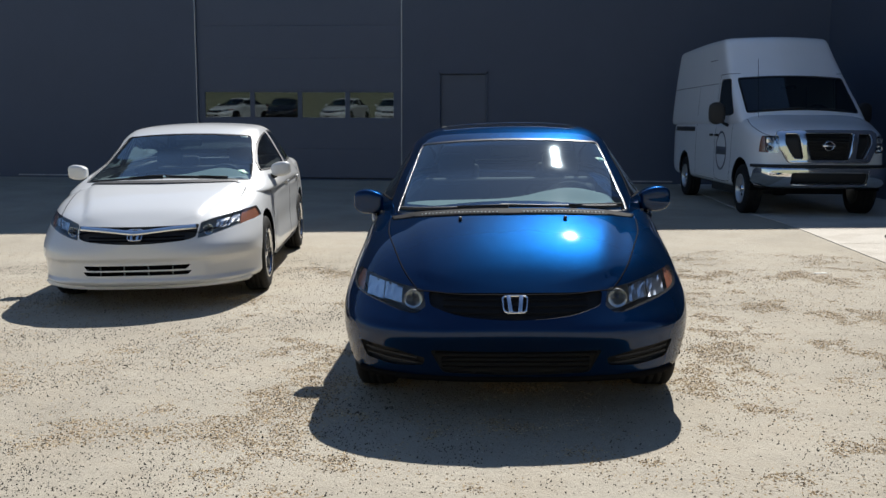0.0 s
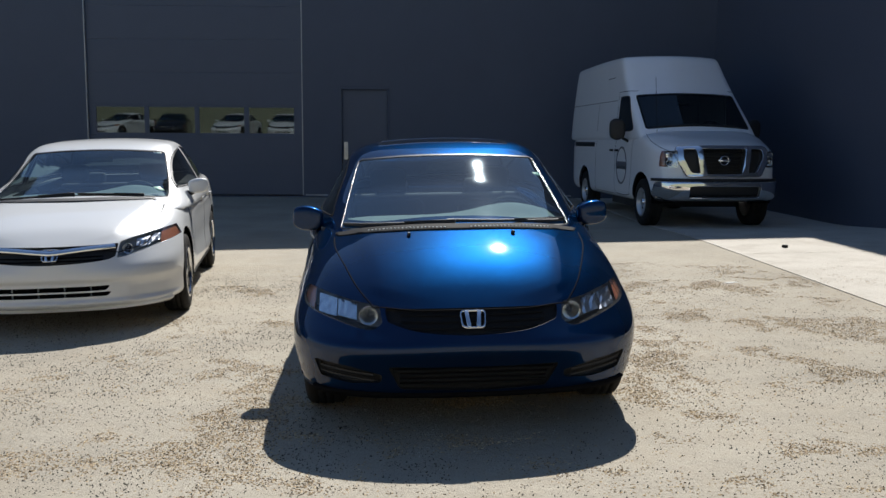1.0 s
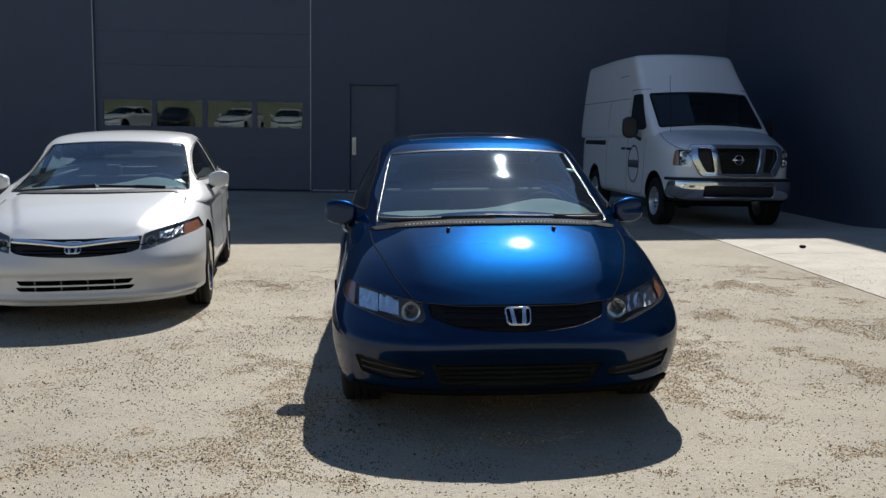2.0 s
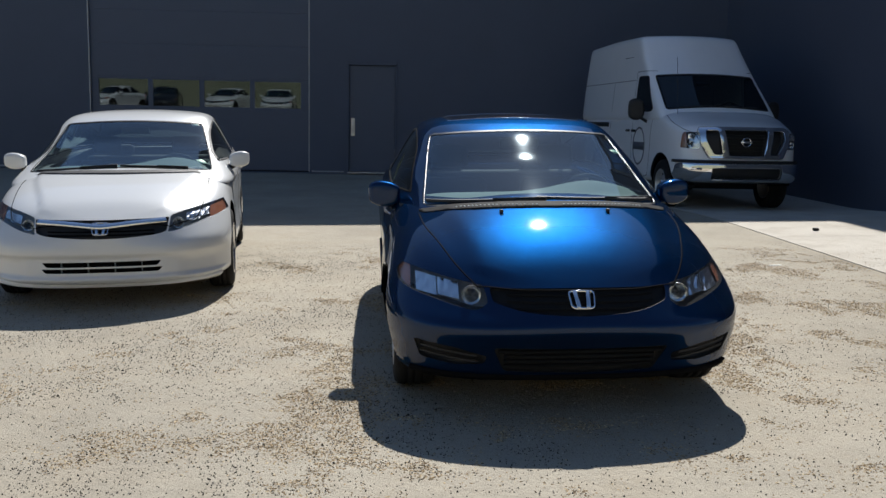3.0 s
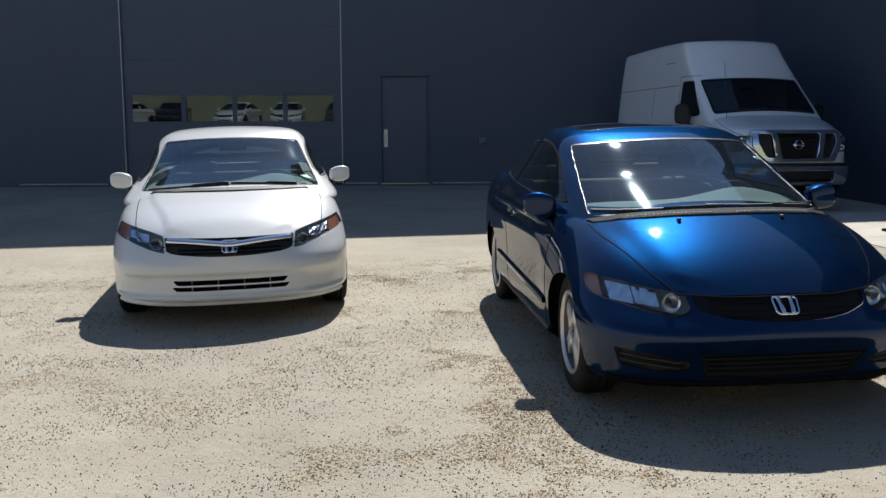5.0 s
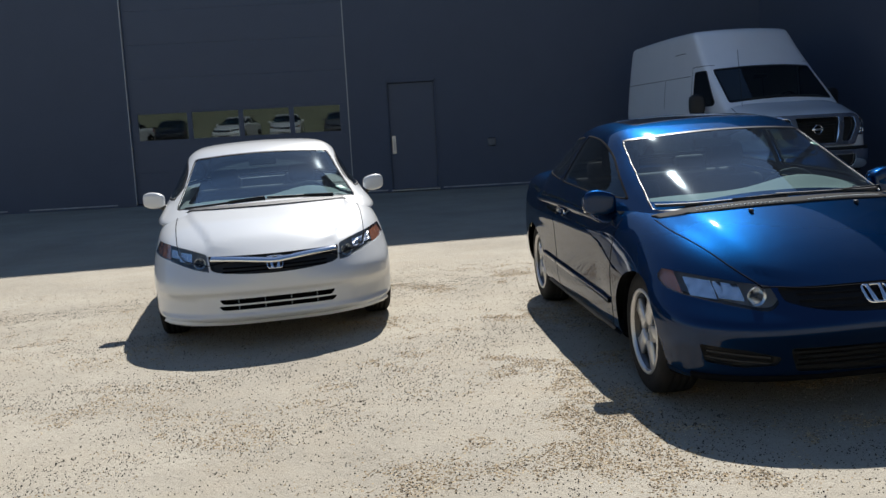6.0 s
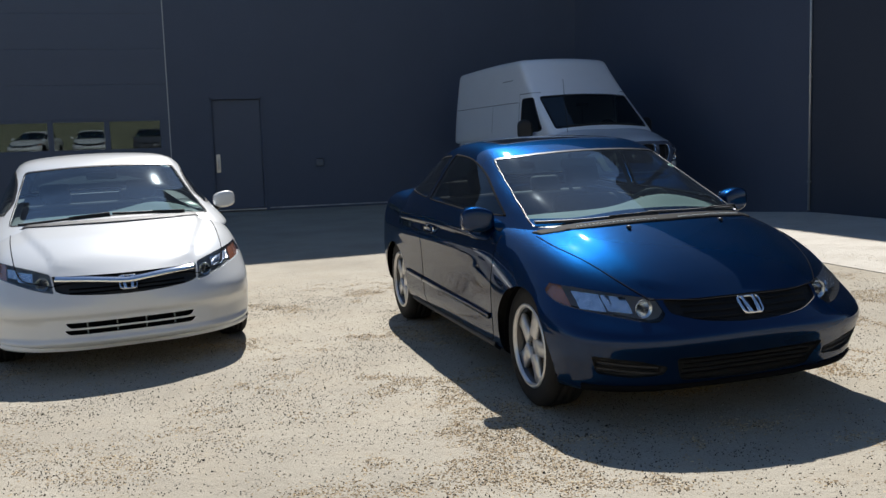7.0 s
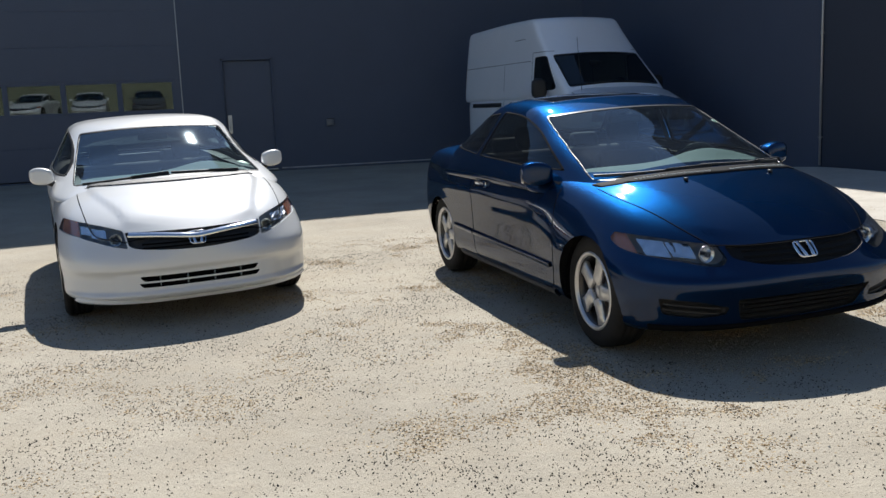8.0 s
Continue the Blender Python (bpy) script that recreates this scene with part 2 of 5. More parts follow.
LITTER = litter_material("dry_seed_litter", [(0.08, 0.058, 0.035), (0.46, 0.335, 0.185), (0.21, 0.145, 0.075), (0.62, 0.49, 0.30), (0.34, 0.235, 0.125), (0.05, 0.038, 0.025), (0.54, 0.40, 0.225), (0.28, 0.19, 0.095)])
SEEDS = litter_material("dark_seeds", [(0.022, 0.018, 0.015), (0.06, 0.045, 0.03), (0.018, 0.016, 0.014), (0.035, 0.027, 0.02), (0.50, 0.46, 0.38)])
FAR_WALL = material("tan_stucco", (0.25, 0.25, 0.17), 0.9, spots=0.5, spot_color=(0.15, 0.16, 0.095), scale=0.8, bump=0.3)


# ================= building tools =================
def curve(*pairs):
    """A smooth function through (x, value) pairs that does not overshoot."""
    xs = np.array([p[0] for p in pairs], float)
    ys = np.array([p[1] for p in pairs], float)
    h = np.diff(xs)
    d = np.diff(ys) / h
    m = np.zeros(len(xs))
    m[0], m[-1] = d[0], d[-1]
    for i in range(1, len(xs) - 1):
        if d[i - 1] * d[i] > 0:
            w1, w2 = 2 * h[i] + h[i - 1], h[i] + 2 * h[i - 1]
            m[i] = (w1 + w2) / (w1 / d[i - 1] + w2 / d[i])

    X, Y, M = [float(v) for v in xs], [float(v) for v in ys], [float(v) for v in m]

    def f(x):
        if x <= X[0]:
            return Y[0]
        if x >= X[-1]:
            return Y[-1]
        i = 0
        while x > X[i + 1]:
            i += 1
        w = X[i + 1] - X[i]
        t = (x - X[i]) / w
        u = 1 - t
        return (1 + 2 * t) * u * u * Y[i] + t * u * u * w * M[i] + t * t * (3 - 2 * t) * Y[i + 1] - t * t * u * w * M[i + 1]
    return f


def smooth01(lo, hi, x):
    t = min(max((x - lo) / (hi - lo), 0.0), 1.0)
    return t * t * (3 - 2 * t)


def lerp(a, b, t):
    return a + (b - a) * t


def part(name, bm, mat, parent=None, label="", smooth=True):
    me = bpy.data.meshes.new(name)
    for f in bm.faces:
        f.smooth = smooth
    bm.to_mesh(me)
    bm.free()
    me.materials.append(mat)
    ob = new(name, me)
    ob.parent = parent
    if label:
        tagged(ob, label)
    return ob


def thing(name, label, category, m=None, group="", kind=""):
    ob = new(name)
    if m is not None:
        ob.matrix_world = m
    return tagged(ob, label, category, group, kind)


def block(bm, x0, x1, y0, y1, z0, z1, bevel=0.0, seg=2, m=None):
    """Adds a box with rounded edges."""
    r = bmesh.ops.create_cube(bm, size=1.0)
    vs = r["verts"]
    for v in vs:
        v.co = Vector((lerp(x0, x1, v.co.x + 0.5), lerp(y0, y1, v.co.y + 0.5), lerp(z0, z1, v.co.z + 0.5)))
    if m is not None:
        bmesh.ops.transform(bm, matrix=m, verts=vs)
    if bevel:
        es = list({e for v in vs for e in v.link_edges})
        bmesh.ops.bevel(bm, geom=es, offset=bevel, segments=seg, profile=0.5, affect='EDGES')
    return bm


def boxed(*a, **k):
    return block(bmesh.new(), *a, **k)


def revolve(profile, seg=40, closed=False, m=None):
    """A turned shape round the x axis; profile of (x, radius)."""
    bm = bmesh.new()
    rings = []
    for i in range(seg):
        a = 2 * math.pi * i / seg
        rings.append([bm.verts.new((x, r * math.cos(a), r * math.sin(a))) for x, r in profile])
    n = len(profile)
    for i in range(seg):
        p, q = rings[i], rings[(i + 1) % seg]
        for j in range(n if closed else n - 1):
            k = (j + 1) % n
            bm.faces.new((p[j], p[k], q[k], q[j]))
    bmesh.ops.remove_doubles(bm, verts=bm.verts[:], dist=1e-5)
    bmesh.ops.recalc_face_normals(bm, faces=bm.faces[:])
    if m is not None:
        bm.transform(m)
    return bm


def tube(points, radius, seg=8, bm=None):
    bm = bm or bmesh.new()
    pts = [Vector(p) for p in points]
    rings = []
    for i, p in enumerate(pts):
        t = (pts[min(i + 1, len(pts) - 1)] - pts[max(i - 1, 0)]).normalized()
        u = t.cross(Vector((0.31, 0.11, 0.94))).normalized()
        w = t.cross(u)
        rings.append([bm.verts.new(p + radius * (math.cos(2 * math.pi * k / seg) * u + math.sin(2 * math.pi * k / seg) * w)) for k in range(seg)])
    for a, b in zip(rings, rings[1:]):
        for k in range(seg):
            bm.faces.new((a[k], a[(k + 1) % seg], b[(k + 1) % seg], b[k]))
    bm.faces.new(rings[0][::-1])
    bm.faces.new(rings[-1])
    return bm


def prism(poly, y0, y1, bevel=0.0):
    """An outline in x and z, pulled along y."""
    bm = bmesh.new()
    a = [bm.verts.new((x, y0, z)) for x, z in poly]
    b = [bm.verts.new((x, y1, z)) for x, z in poly]
    bm.faces.new(a)
    bm.faces.new(b[::-1])
    for i in range(len(poly)):
        j = (i + 1) % len(poly)
        bm.faces.new((a[i], b[i], b[j], a[j]))
    bmesh.ops.recalc_face_normals(bm, faces=bm.faces[:])
    if bevel:
        bmesh.ops.bevel(bm, geom=bm.edges[:], offset=bevel, segments=1, profile=0.5, affect='EDGES')
    return bm


def rounded(poly, r, k=4):
    """An outline with its corners rounded."""
    out = []
    n = len(poly)
    for i in range(n):
        p, a, b = Vector(poly[i]), Vector(poly[i - 1]), Vector(poly[(i + 1) % n])
        da, db = a - p, b - p
        ra = min(r, da.length * 0.45)
        rb = min(r, db.length * 0.45)
        s, e = p + da.normalized() * ra, p + db.normalized() * rb
        for j in range(k + 1):
            t = j / k
            q = (1 - t) ** 2 * s + 2 * t * (1 - t) * p + t * t * e
            out.append((q.x, q.y))
    return out


def inside(poly, u, v):
    hit = False
    j = len(poly) - 1
    for i in range(len(poly)):
        (xi, yi), (xj, yj) = poly[i], poly[j]
        if (yi > v) != (yj > v) and u < (xj - xi) * (v - yi) / (yj - yi) + xi:
            hit = not hit
        j = i
    return hit


AXES = {0: (1, 2), 1: (0, 2), 2: (0, 1)}


def cut(bm, poly, ax, sgn, where=None, lean=0.05, clip=None):
    """Cuts an outline, seen along an axis, out of a skin. Takes the faces away and returns them as a mesh of their own."""
    ui, vi = AXES[ax]
    us, vs = [p[0] for p in poly], [p[1] for p in poly]
    u0, u1, v0, v1 = min(us), max(us), min(vs), max(vs)
    bm.normal_update()
    faces = []
    reach = 0.12
    for f in bm.faces:
        c = f.verts[0].co
        cu, cv = c[ui], c[vi]
        if cu < u0 - 0.4 or cu > u1 + 0.4 or cv < v0 - 0.4 or cv > v1 + 0.4:
            continue
        if f.normal[ax] * sgn < lean:
            continue
        fu, fv = [w.co[ui] for w in f.verts], [w.co[vi] for w in f.verts]
        if max(fu) < u0 or min(fu) > u1 or max(fv) < v0 or min(fv) > v1:
            continue
        if where and not where(f.calc_center_median()):
            continue
        faces.append(f)
    if clip is not None and faces:
        geom = list({*faces, *[e for f in faces for e in f.edges], *[w for f in faces for w in f.verts]})
        r = bmesh.ops.bisect_plane(bm, geom=geom, dist=1e-6, plane_co=(0, clip, 0), plane_no=(0.0, 1, 0))
        faces = [g for g in r["geom"] if isinstance(g, bmesh.types.BMFace) and g.calc_center_median().y < clip]
    for i in range(len(poly)):
        p, q = poly[i], poly[(i + 1) % len(poly)]
        du, dv = q[0] - p[0], q[1] - p[1]
        if du * du + dv * dv < 1e-10:
            continue
        lo_u, hi_u, lo_v, hi_v = min(p[0], q[0]), max(p[0], q[0]), min(p[1], q[1]), max(p[1], q[1])
        near, far = [], []
        for f in faces:
            c = f.verts[0].co
            cu, cv = c[ui], c[vi]
            (far if cu < lo_u - reach or cu > hi_u + reach or cv < lo_v - reach or cv > hi_v + reach else near).append(f)
        if not near:
            continue
        co, no = Vector((0, 0, 0)), Vector((0, 0, 0))
        co[ui], co[vi], no[ui], no[vi] = p[0], p[1], dv, -du
        geom = list({*near, *[e for f in near for e in f.edges], *[w for f in near for w in f.verts]})
        r = bmesh.ops.bisect_plane(bm, geom=geom, dist=1e-6, plane_co=co, plane_no=no)
        faces = far + [g for g in r["geom"] if isinstance(g, bmesh.types.BMFace)]
    faces = [f for f in set(faces) if f.is_valid]
    took = []
    for f in faces:
        c = f.calc_center_median()
        if inside(poly, c[ui], c[vi]):
            took.append(f)
    piece = bmesh.new()
    made = {}
    for f in took:
        for w in f.verts:
            if w not in made:
                made[w] = piece.verts.new(w.co)
        try:
            piece.faces.new([made[w] for w in f.verts])
        except ValueError:
            pass
    bmesh.ops.delete(bm, geom=took, context='FACES')
    piece.normal_update()
    return piece


def shifted(bm, by):
    """A copy of a skin, moved."""
    c = bm.copy()
    bmesh.ops.translate(c, vec=by, verts=c.verts[:])
    return c


def well(bm, by):
    """A recess behind a cut: the skin moved inwards, with walls from the rim down to it."""
    c = bm.copy()
    rim = [e for e in c.edges if len(e.link_faces) == 1]
    r = bmesh.ops.extrude_edge_only(c, edges=rim)
    fresh = {g for g in r["geom"] if isinstance(g, bmesh.types.BMVert)}
    old = [v for v in c.verts if v not in fresh]
    bmesh.ops.translate(c, vec=by, verts=old)
    return c


def plated(bm, thick):
    """A skin given thickness inwards."""
    c = bm.copy()
    c.normal_update()
    bmesh.ops.solidify(c, geom=c.faces[:], thickness=thick)
    return c


def inset_outline(poly, d):
    """An outline drawn in by a fixed width."""
    n = len(poly)
    area = sum(poly[i][0] * poly[(i + 1) % n][1] - poly[(i + 1) % n][0] * poly[i][1] for i in range(n))
    s = 1 if area > 0 else -1
    out = []
    for i in range(n):
        a, b = Vector(poly[i - 1]), Vector(poly[(i + 1) % n])
        t = (b - a).normalized()
        out.append((poly[i][0] - s * t.y * d, poly[i][1] + s * t.x * d))
    return out


def mirrored(poly):
    return [(-p[0], p[1]) for p in poly]


def cast(tree, ax, sgn, u, v, far=6.0):
    ui, vi = AXES[ax]
    o, d = Vector((0, 0, 0)), Vector((0, 0, 0))
    o[ui], o[vi], o[ax], d[ax] = u, v, far * sgn, -sgn
    loc, nor, _, _ = tree.ray_cast(o, d)
    return loc, nor


def ribbon(tree, line, ax, sgn, width, lift, step=0.03):
    """A flat strip that lies on a skin along a line drawn from one side."""
    pts = [Vector(p) for p in line]
    flat = []
    for a, b in zip(pts, pts[1:]):
        n = max(1, int((b - a).length / step))
        flat += [a.lerp(b, i / n) for i in range(n)]
    flat.append(pts[-1])
    hits = []
    for p in flat:
        loc, nor = cast(tree, ax, sgn, p.x, p.y)
        if loc is not None:
            hits.append((loc, nor))
    bm = bmesh.new()
    rows = []
    for i, (p, nrm) in enumerate(hits):
        t = hits[min(i + 1, len(hits) - 1)][0] - hits[max(i - 1, 0)][0]
        if t.length < 1e-6:
            continue
        s = nrm.cross(t.normalized()).normalized() * width / 2
        rows.append([bm.verts.new(q) for q in (p - s - nrm * 0.004, p - s + nrm * lift, p + s + nrm * lift, p + s - nrm * 0.004)])
    for a, b in zip(rows, rows[1:]):
        for k in range(3):
            bm.faces.new((a[k], a[k + 1], b[k + 1], b[k]))
    bmesh.ops.recalc_face_normals(bm, faces=bm.faces[:])
    return bm


def round_box(na, nb, nc, fn, power):
    """A cube's skin, rounded and then shaped by fn(a, b, c)."""
    def spread(n):
        return [0.55 * t + 0.45 * math.sin(t * math.pi / 2) for t in np.linspace(-1, 1, n + 1)]
    A, B, C = spread(na), spread(nb), spread(nc)
    bm = bmesh.new()
    made = {}

    def vert(i, j, k):
        key = (i, j, k)
        if key not in made:
            a, b, c = A[i], B[j], C[k]
            s = (abs(a) ** power + abs(b) ** power + abs(c) ** power) ** (-1 / power)
            made[key] = bm.verts.new(fn(a * s, b * s, c * s))
        return made[key]

    for k in (0, nc):
        for i in range(na):
            for j in range(nb):
                bm.faces.new([vert(i, j, k), vert(i + 1, j, k), vert(i + 1, j + 1, k), vert(i, j + 1, k)])
    for i in (0, na):
        for j in range(nb):
            for k in range(nc):
                bm.faces.new([vert(i, j, k), vert(i, j + 1, k), vert(i, j + 1, k + 1), vert(i, j, k + 1)])
    for j in (0, nb):
        for i in range(na):
            for k in range(nc):
                bm.faces.new([vert(i, j, k), vert(i + 1, j, k), vert(i + 1, j, k + 1), vert(i, j, k + 1)])
    bmesh.ops.recalc_face_normals(bm, faces=bm.faces[:])
    return bm


# ================= vehicles =================
from mathutils.bvhtree import BVHTree


def hull(s):
    """The lower skin of a vehicle: bumpers, wings, bonnet, sides, tail. Front axle at y = 0, nose towards -y."""
    def fn(a, b, c):
        y = lerp(s["y0"], s["y1"], (b + 1) / 2)
        wf = 1 - smooth01(s["y0"], s["y0"] + s.get("front_len", 0.9), y)
        wr = smooth01(s["y1"] - 0.7, s["y1"], y)
        w = s["W"](y)
        top = lerp(s["zc"](y), s["zs"](y), abs(a) ** s.get("crown", 2.4))
        bot = s["zb"](y)
        x = a * w * lerp(1.0, s["side"](c), 1.0)
        z = lerp(bot, top, (c + 1) / 2)
        y += wf * (s["nose"](c) + s["bow"] * abs(a) ** s.get("bow_p", 2.6)) - wr * (s["tail"](c) + s["rbow"] * abs(a) ** 2.6)
        return (x, y, z)
    return round_box(44, 110, 30, fn, s.get("power", 6))


def car_hull(s):
    """The lower skin of a low car: a nose bowed in plan, wings that fall away from the bonnet, sculpted flanks."""
    def fn(a, b, c):
        y = lerp(s["y0"], s["y1"], (b + 1) / 2)
        wf = 1 - smooth01(s["y0"], s["y0"] + 1.35, y)
        wr = smooth01(s["y1"] - 0.7, s["y1"], y)
        y += wf * (s["nose"](c) + s["bow"](c) * abs(a) ** s["bow_p"](c)) - wr * (s["tail"](c) + s["rbow"] * abs(a) ** 2.6)
        wing = 1 - smooth01(-0.2, 1.0, y)
        top = lerp(s["zc"](y), s["zs"](y), abs(a) ** s["crown"])
        x = a * s["W"](y) * lerp(s["side"](c), s["wing"](c), wing)
        z = lerp(s["zb"](y), top, (c + 1) / 2)
        # flank: a shoulder line above a shallow hollow
        door = smooth01(0.35, 0.8, y) * (1 - smooth01(2.3, 3.1, y)) * smooth01(0.8, 0.98, abs(a))
        x += math.copysign(door, a) * (0.012 * math.exp(-((z - s["shoulder"]) / 0.05) ** 2) - 0.016 * math.exp(-((z - 0.50) / 0.13) ** 2))
        return s["form"](x, y, z, a, c)
    return round_box(56, 130, 40, fn, s["power"])


def canopy(s):
    """The upper skin: screens, pillars, roof."""
    def fn(a, b, c):
        h = (c + 1) / 2
        yf, yr = s["gf"](h), s["gr"](h)
        t = (b + 1) / 2
        y = lerp(yf, yr, t)
        w = lerp(s["gw0"], s["gw1"], h ** s.get("gwp", 1.1)) * s["gtaper"](t)
        w *= 1 - s.get("gpinch", 0.0) * (1 - smooth01(0.0, 0.24, t)) * (1 - smooth01(0.1, 0.7, h))
        y += (1 - smooth01(0, 0.45, t)) * s["gbow"] * abs(a) ** 2.2 * lerp(1.2, s.get("gbow_top", 0.8), h) - smooth01(0.55, 1, t) * s["grbow"] * abs(a) ** 2.2
        top = s["zr"](y) - s["rcrown"] * a * a
        z = lerp(s["gz"], top, h)
        return (a * w, y, z)
    bm = round_box(40, 70, 26, fn, s.get("gpower", 8))
    low = [f for f in bm.faces if f.normal.z < -0.6]
    bmesh.ops.delete(bm, geom=low, context='FACES')
    return bm


def arch_circle(y, z, r, n=40):
    return [(y + r * math.cos(2 * math.pi * i / n), z + r * math.sin(2 * math.pi * i / n)) for i in range(n)]


def wheel_housing(parent, x_in, x_out, y, r, sgn, floor=0.24):
    x_out -= 0.03
    prof = [(sgn * x_out, r + 0.004), (sgn * x_out * 0.97, r + 0.012), (sgn * x_in, r + 0.012), (sgn * x_in, 0.04)]
    bm = revolve(prof, 40, m=pose(0, y, r * 0.86))
    low = [f for f in bm.faces if f.calc_center_median().z < floor]
    bmesh.ops.delete(bm, geom=low, context='FACES')
    part("wheel_arch_liner", bm, DEEP, parent)


def tyre_mesh(r, width, rim):
    w = width / 2
    prof = [(-w * 0.8, rim - 0.012), (-w, rim + 0.008), (-w * 1.04, (r + rim) / 2), (-w * 0.98, r - 0.025), (-w * 0.8, r - 0.004), (-w * 0.45, r)]
    groove = [(-w * 0.42, r - 0.007), (-w * 0.36, r - 0.007), (-w * 0.33, r), (-0.006, r), (-0.004, r - 0.007)]
    half = prof + groove
    full = half + [(-x, q) for x, q in half[::-1]]
    return revolve(full, 56, True)


def wheel(parent, x, y, r, rim, width, sgn, kind, toe=0.0):
    """A wheel on its hub: tyre, rim, and what its face shows. sgn: the side it looks to."""
    w = new("wheel")
    w.parent = parent
    w.matrix_basis = pose(x, y, r, 0, 0, toe) @ Matrix.Diagonal((sgn, 1, 1, 1))
    part("tyre", tyre_mesh(r, width, rim), RUBBER, w)
    f = width / 2
    barrel_mat = {"alloy": STEEL_DARK, "black": STEEL_DARK, "steel": ALLOY}[kind]
    lip_mat = {"alloy": ALLOY, "black": CHROME, "steel": ALLOY}[kind]
    part("rim", revolve([(f * 0.95, rim - 0.004), (f * 1.0, rim + 0.006), (f * 0.9, rim - 0.016), (f * 0.55, rim - 0.03), (-f * 0.9, rim - 0.034), (-f * 0.95, rim + 0.004)], 56), barrel_mat, w)
    part("rim_lip", revolve([(f * 0.97, rim + 0.008), (f * 1.04, rim + 0.002), (f * 1.02, rim - 0.012), (f * 0.88, rim - 0.018)], 56), lip_mat, w)
    part("brake_disc", revolve([(f * 0.1, 0.02), (f * 0.1, rim * 0.68), (0.0, rim * 0.68), (0.0, 0.02)], 32), material_disc(), w)
    if kind == "alloy":
        for i in range(5):
            a = 72 * i + 18
            bm = prism([(-0.046, 0.045), (-0.040, 0.10), (-0.040, 0.15), (-0.052, rim - 0.010), (0.052, rim - 0.010), (0.040, 0.15), (0.040, 0.10), (0.046, 0.045)], -0.016, 0.014, 0.006)
            for v in bm.verts:
                v.co.y -= 0.012 * (1 - v.co.z / rim)
            # outline lies in x,z: turn so that its depth runs along the axle
            bm.transform(pose(f * 0.62, 0, 0) @ pose(0, 0, 0, a, 0, 0) @ pose(0, 0, 0, 0, 0, 90))
            part("spoke", bm, ALLOY, w)
        part("hub_cap", revolve([(f * 0.70, 0.0), (f * 0.70, 0.022), (f * 0.64, 0.03), (f * 0.58, 0.062), (f * 0.4, 0.07)], 28), ALLOY, w)
        for i in range(5):
            a = radians(72 * i + 54)
            part("wheel_nut", revolve([(f * 0.68, 0.0), (f * 0.68, 0.009), (f * 0.5, 0.011)], 8, m=pose(0, 0.055 * math.cos(a), 0.055 * math.sin(a))), STEEL_DARK, w)
    elif kind == "black":
        for i in range(8):
            a = 45 * i
            bm = prism([(-0.02, 0.05), (-0.017, 0.12), (-0.026, rim - 0.01), (0.026, rim - 0.01), (0.017, 0.12), (0.02, 0.05)], -0.014, 0.012, 0.004)
            bm.transform(pose(f * 0.72, 0, 0) @ pose(0, 0, 0, a, 0, 0) @ pose(0, 0, 0, 0, 0, 90))
            part("spoke", bm, STEEL_DARK, w)
        part("hub_cap", revolve([(f * 0.86, 0.0), (f * 0.86, 0.03), (f * 0.75, 0.045), (f * 0.5, 0.07)], 28), CHROME, w)
    else:
        bm = revolve([(f * 0.5, 0.03), (f * 0.55, 0.10), (f * 0.25, rim * 0.72), (f * 0.45, rim * 0.9), (f * 0.5, rim - 0.012)], 48)
        part("wheel_disc", bm, ALLOY, w)
        part("hub_cap", revolve([(f * 0.95, 0.0), (f * 0.95, 0.045), (f * 0.85, 0.06), (f * 0.5, 0.065)], 28), CHROME, w)
        for i in range(8):
            a = radians(45 * i + 12)
            part("vent_hole", revolve([(f * 0.40, 0.0), (f * 0.40, 0.022), (f * 0.3, 0.024)], 12, m=pose(0, rim * 0.78 * math.cos(a), rim * 0.78 * math.sin(a))), DEEP, w)
    return w


DISC = []


def material_disc():
    if not DISC:
        DISC.append(material("brake_iron", (0.16, 0.15, 0.14), 0.45, 0.8, spots=0.5, spot_color=(0.18, 0.09, 0.04), scale=30))
    return DISC[0]


def seat(parent, x, y, z, width=0.5, mat=None):
    mat = mat or TRIM_DARK
    st = new("front_seat")
    st.parent = parent
    part("cushion", boxed(x - width / 2, x + width / 2, y - 0.32, y + 0.22, z, z + 0.16, 0.05, 3), mat, st)
    part("backrest", boxed(-width / 2, width / 2, -0.07, 0.07, 0, 0.6, 0.06, 3, m=pose(x, y + 0.22, z + 0.08, -20)), mat, st)
    part("headrest", boxed(-0.13, 0.13, -0.05, 0.05, 0.66, 0.83, 0.045, 3, m=pose(x, y + 0.22, z + 0.08, -18)), mat, st)
    return st


def wheel_ring(parent, x, y, z, mat):
    sw = new("steering_wheel")
    sw.parent = parent
    sw.matrix_basis = pose(x, y, z, -62)
    part("wheel_rim", tube([(0.18 * math.cos(2 * math.pi * i / 32), 0.18 * math.sin(2 * math.pi * i / 32), 0) for i in range(33)], 0.014, 8), mat, sw)
    part("wheel_boss", boxed(-0.075, 0.075, -0.06, 0.06, -0.02, 0.03, 0.02, 2), mat, sw)
    for sx in (-1, 1):
        part("wheel_spoke", boxed(min(sx * 0.07, sx * 0.175), max(sx * 0.07, sx * 0.175), -0.016, 0.016, -0.008, 0.012, 0.005, 1), mat, sw)


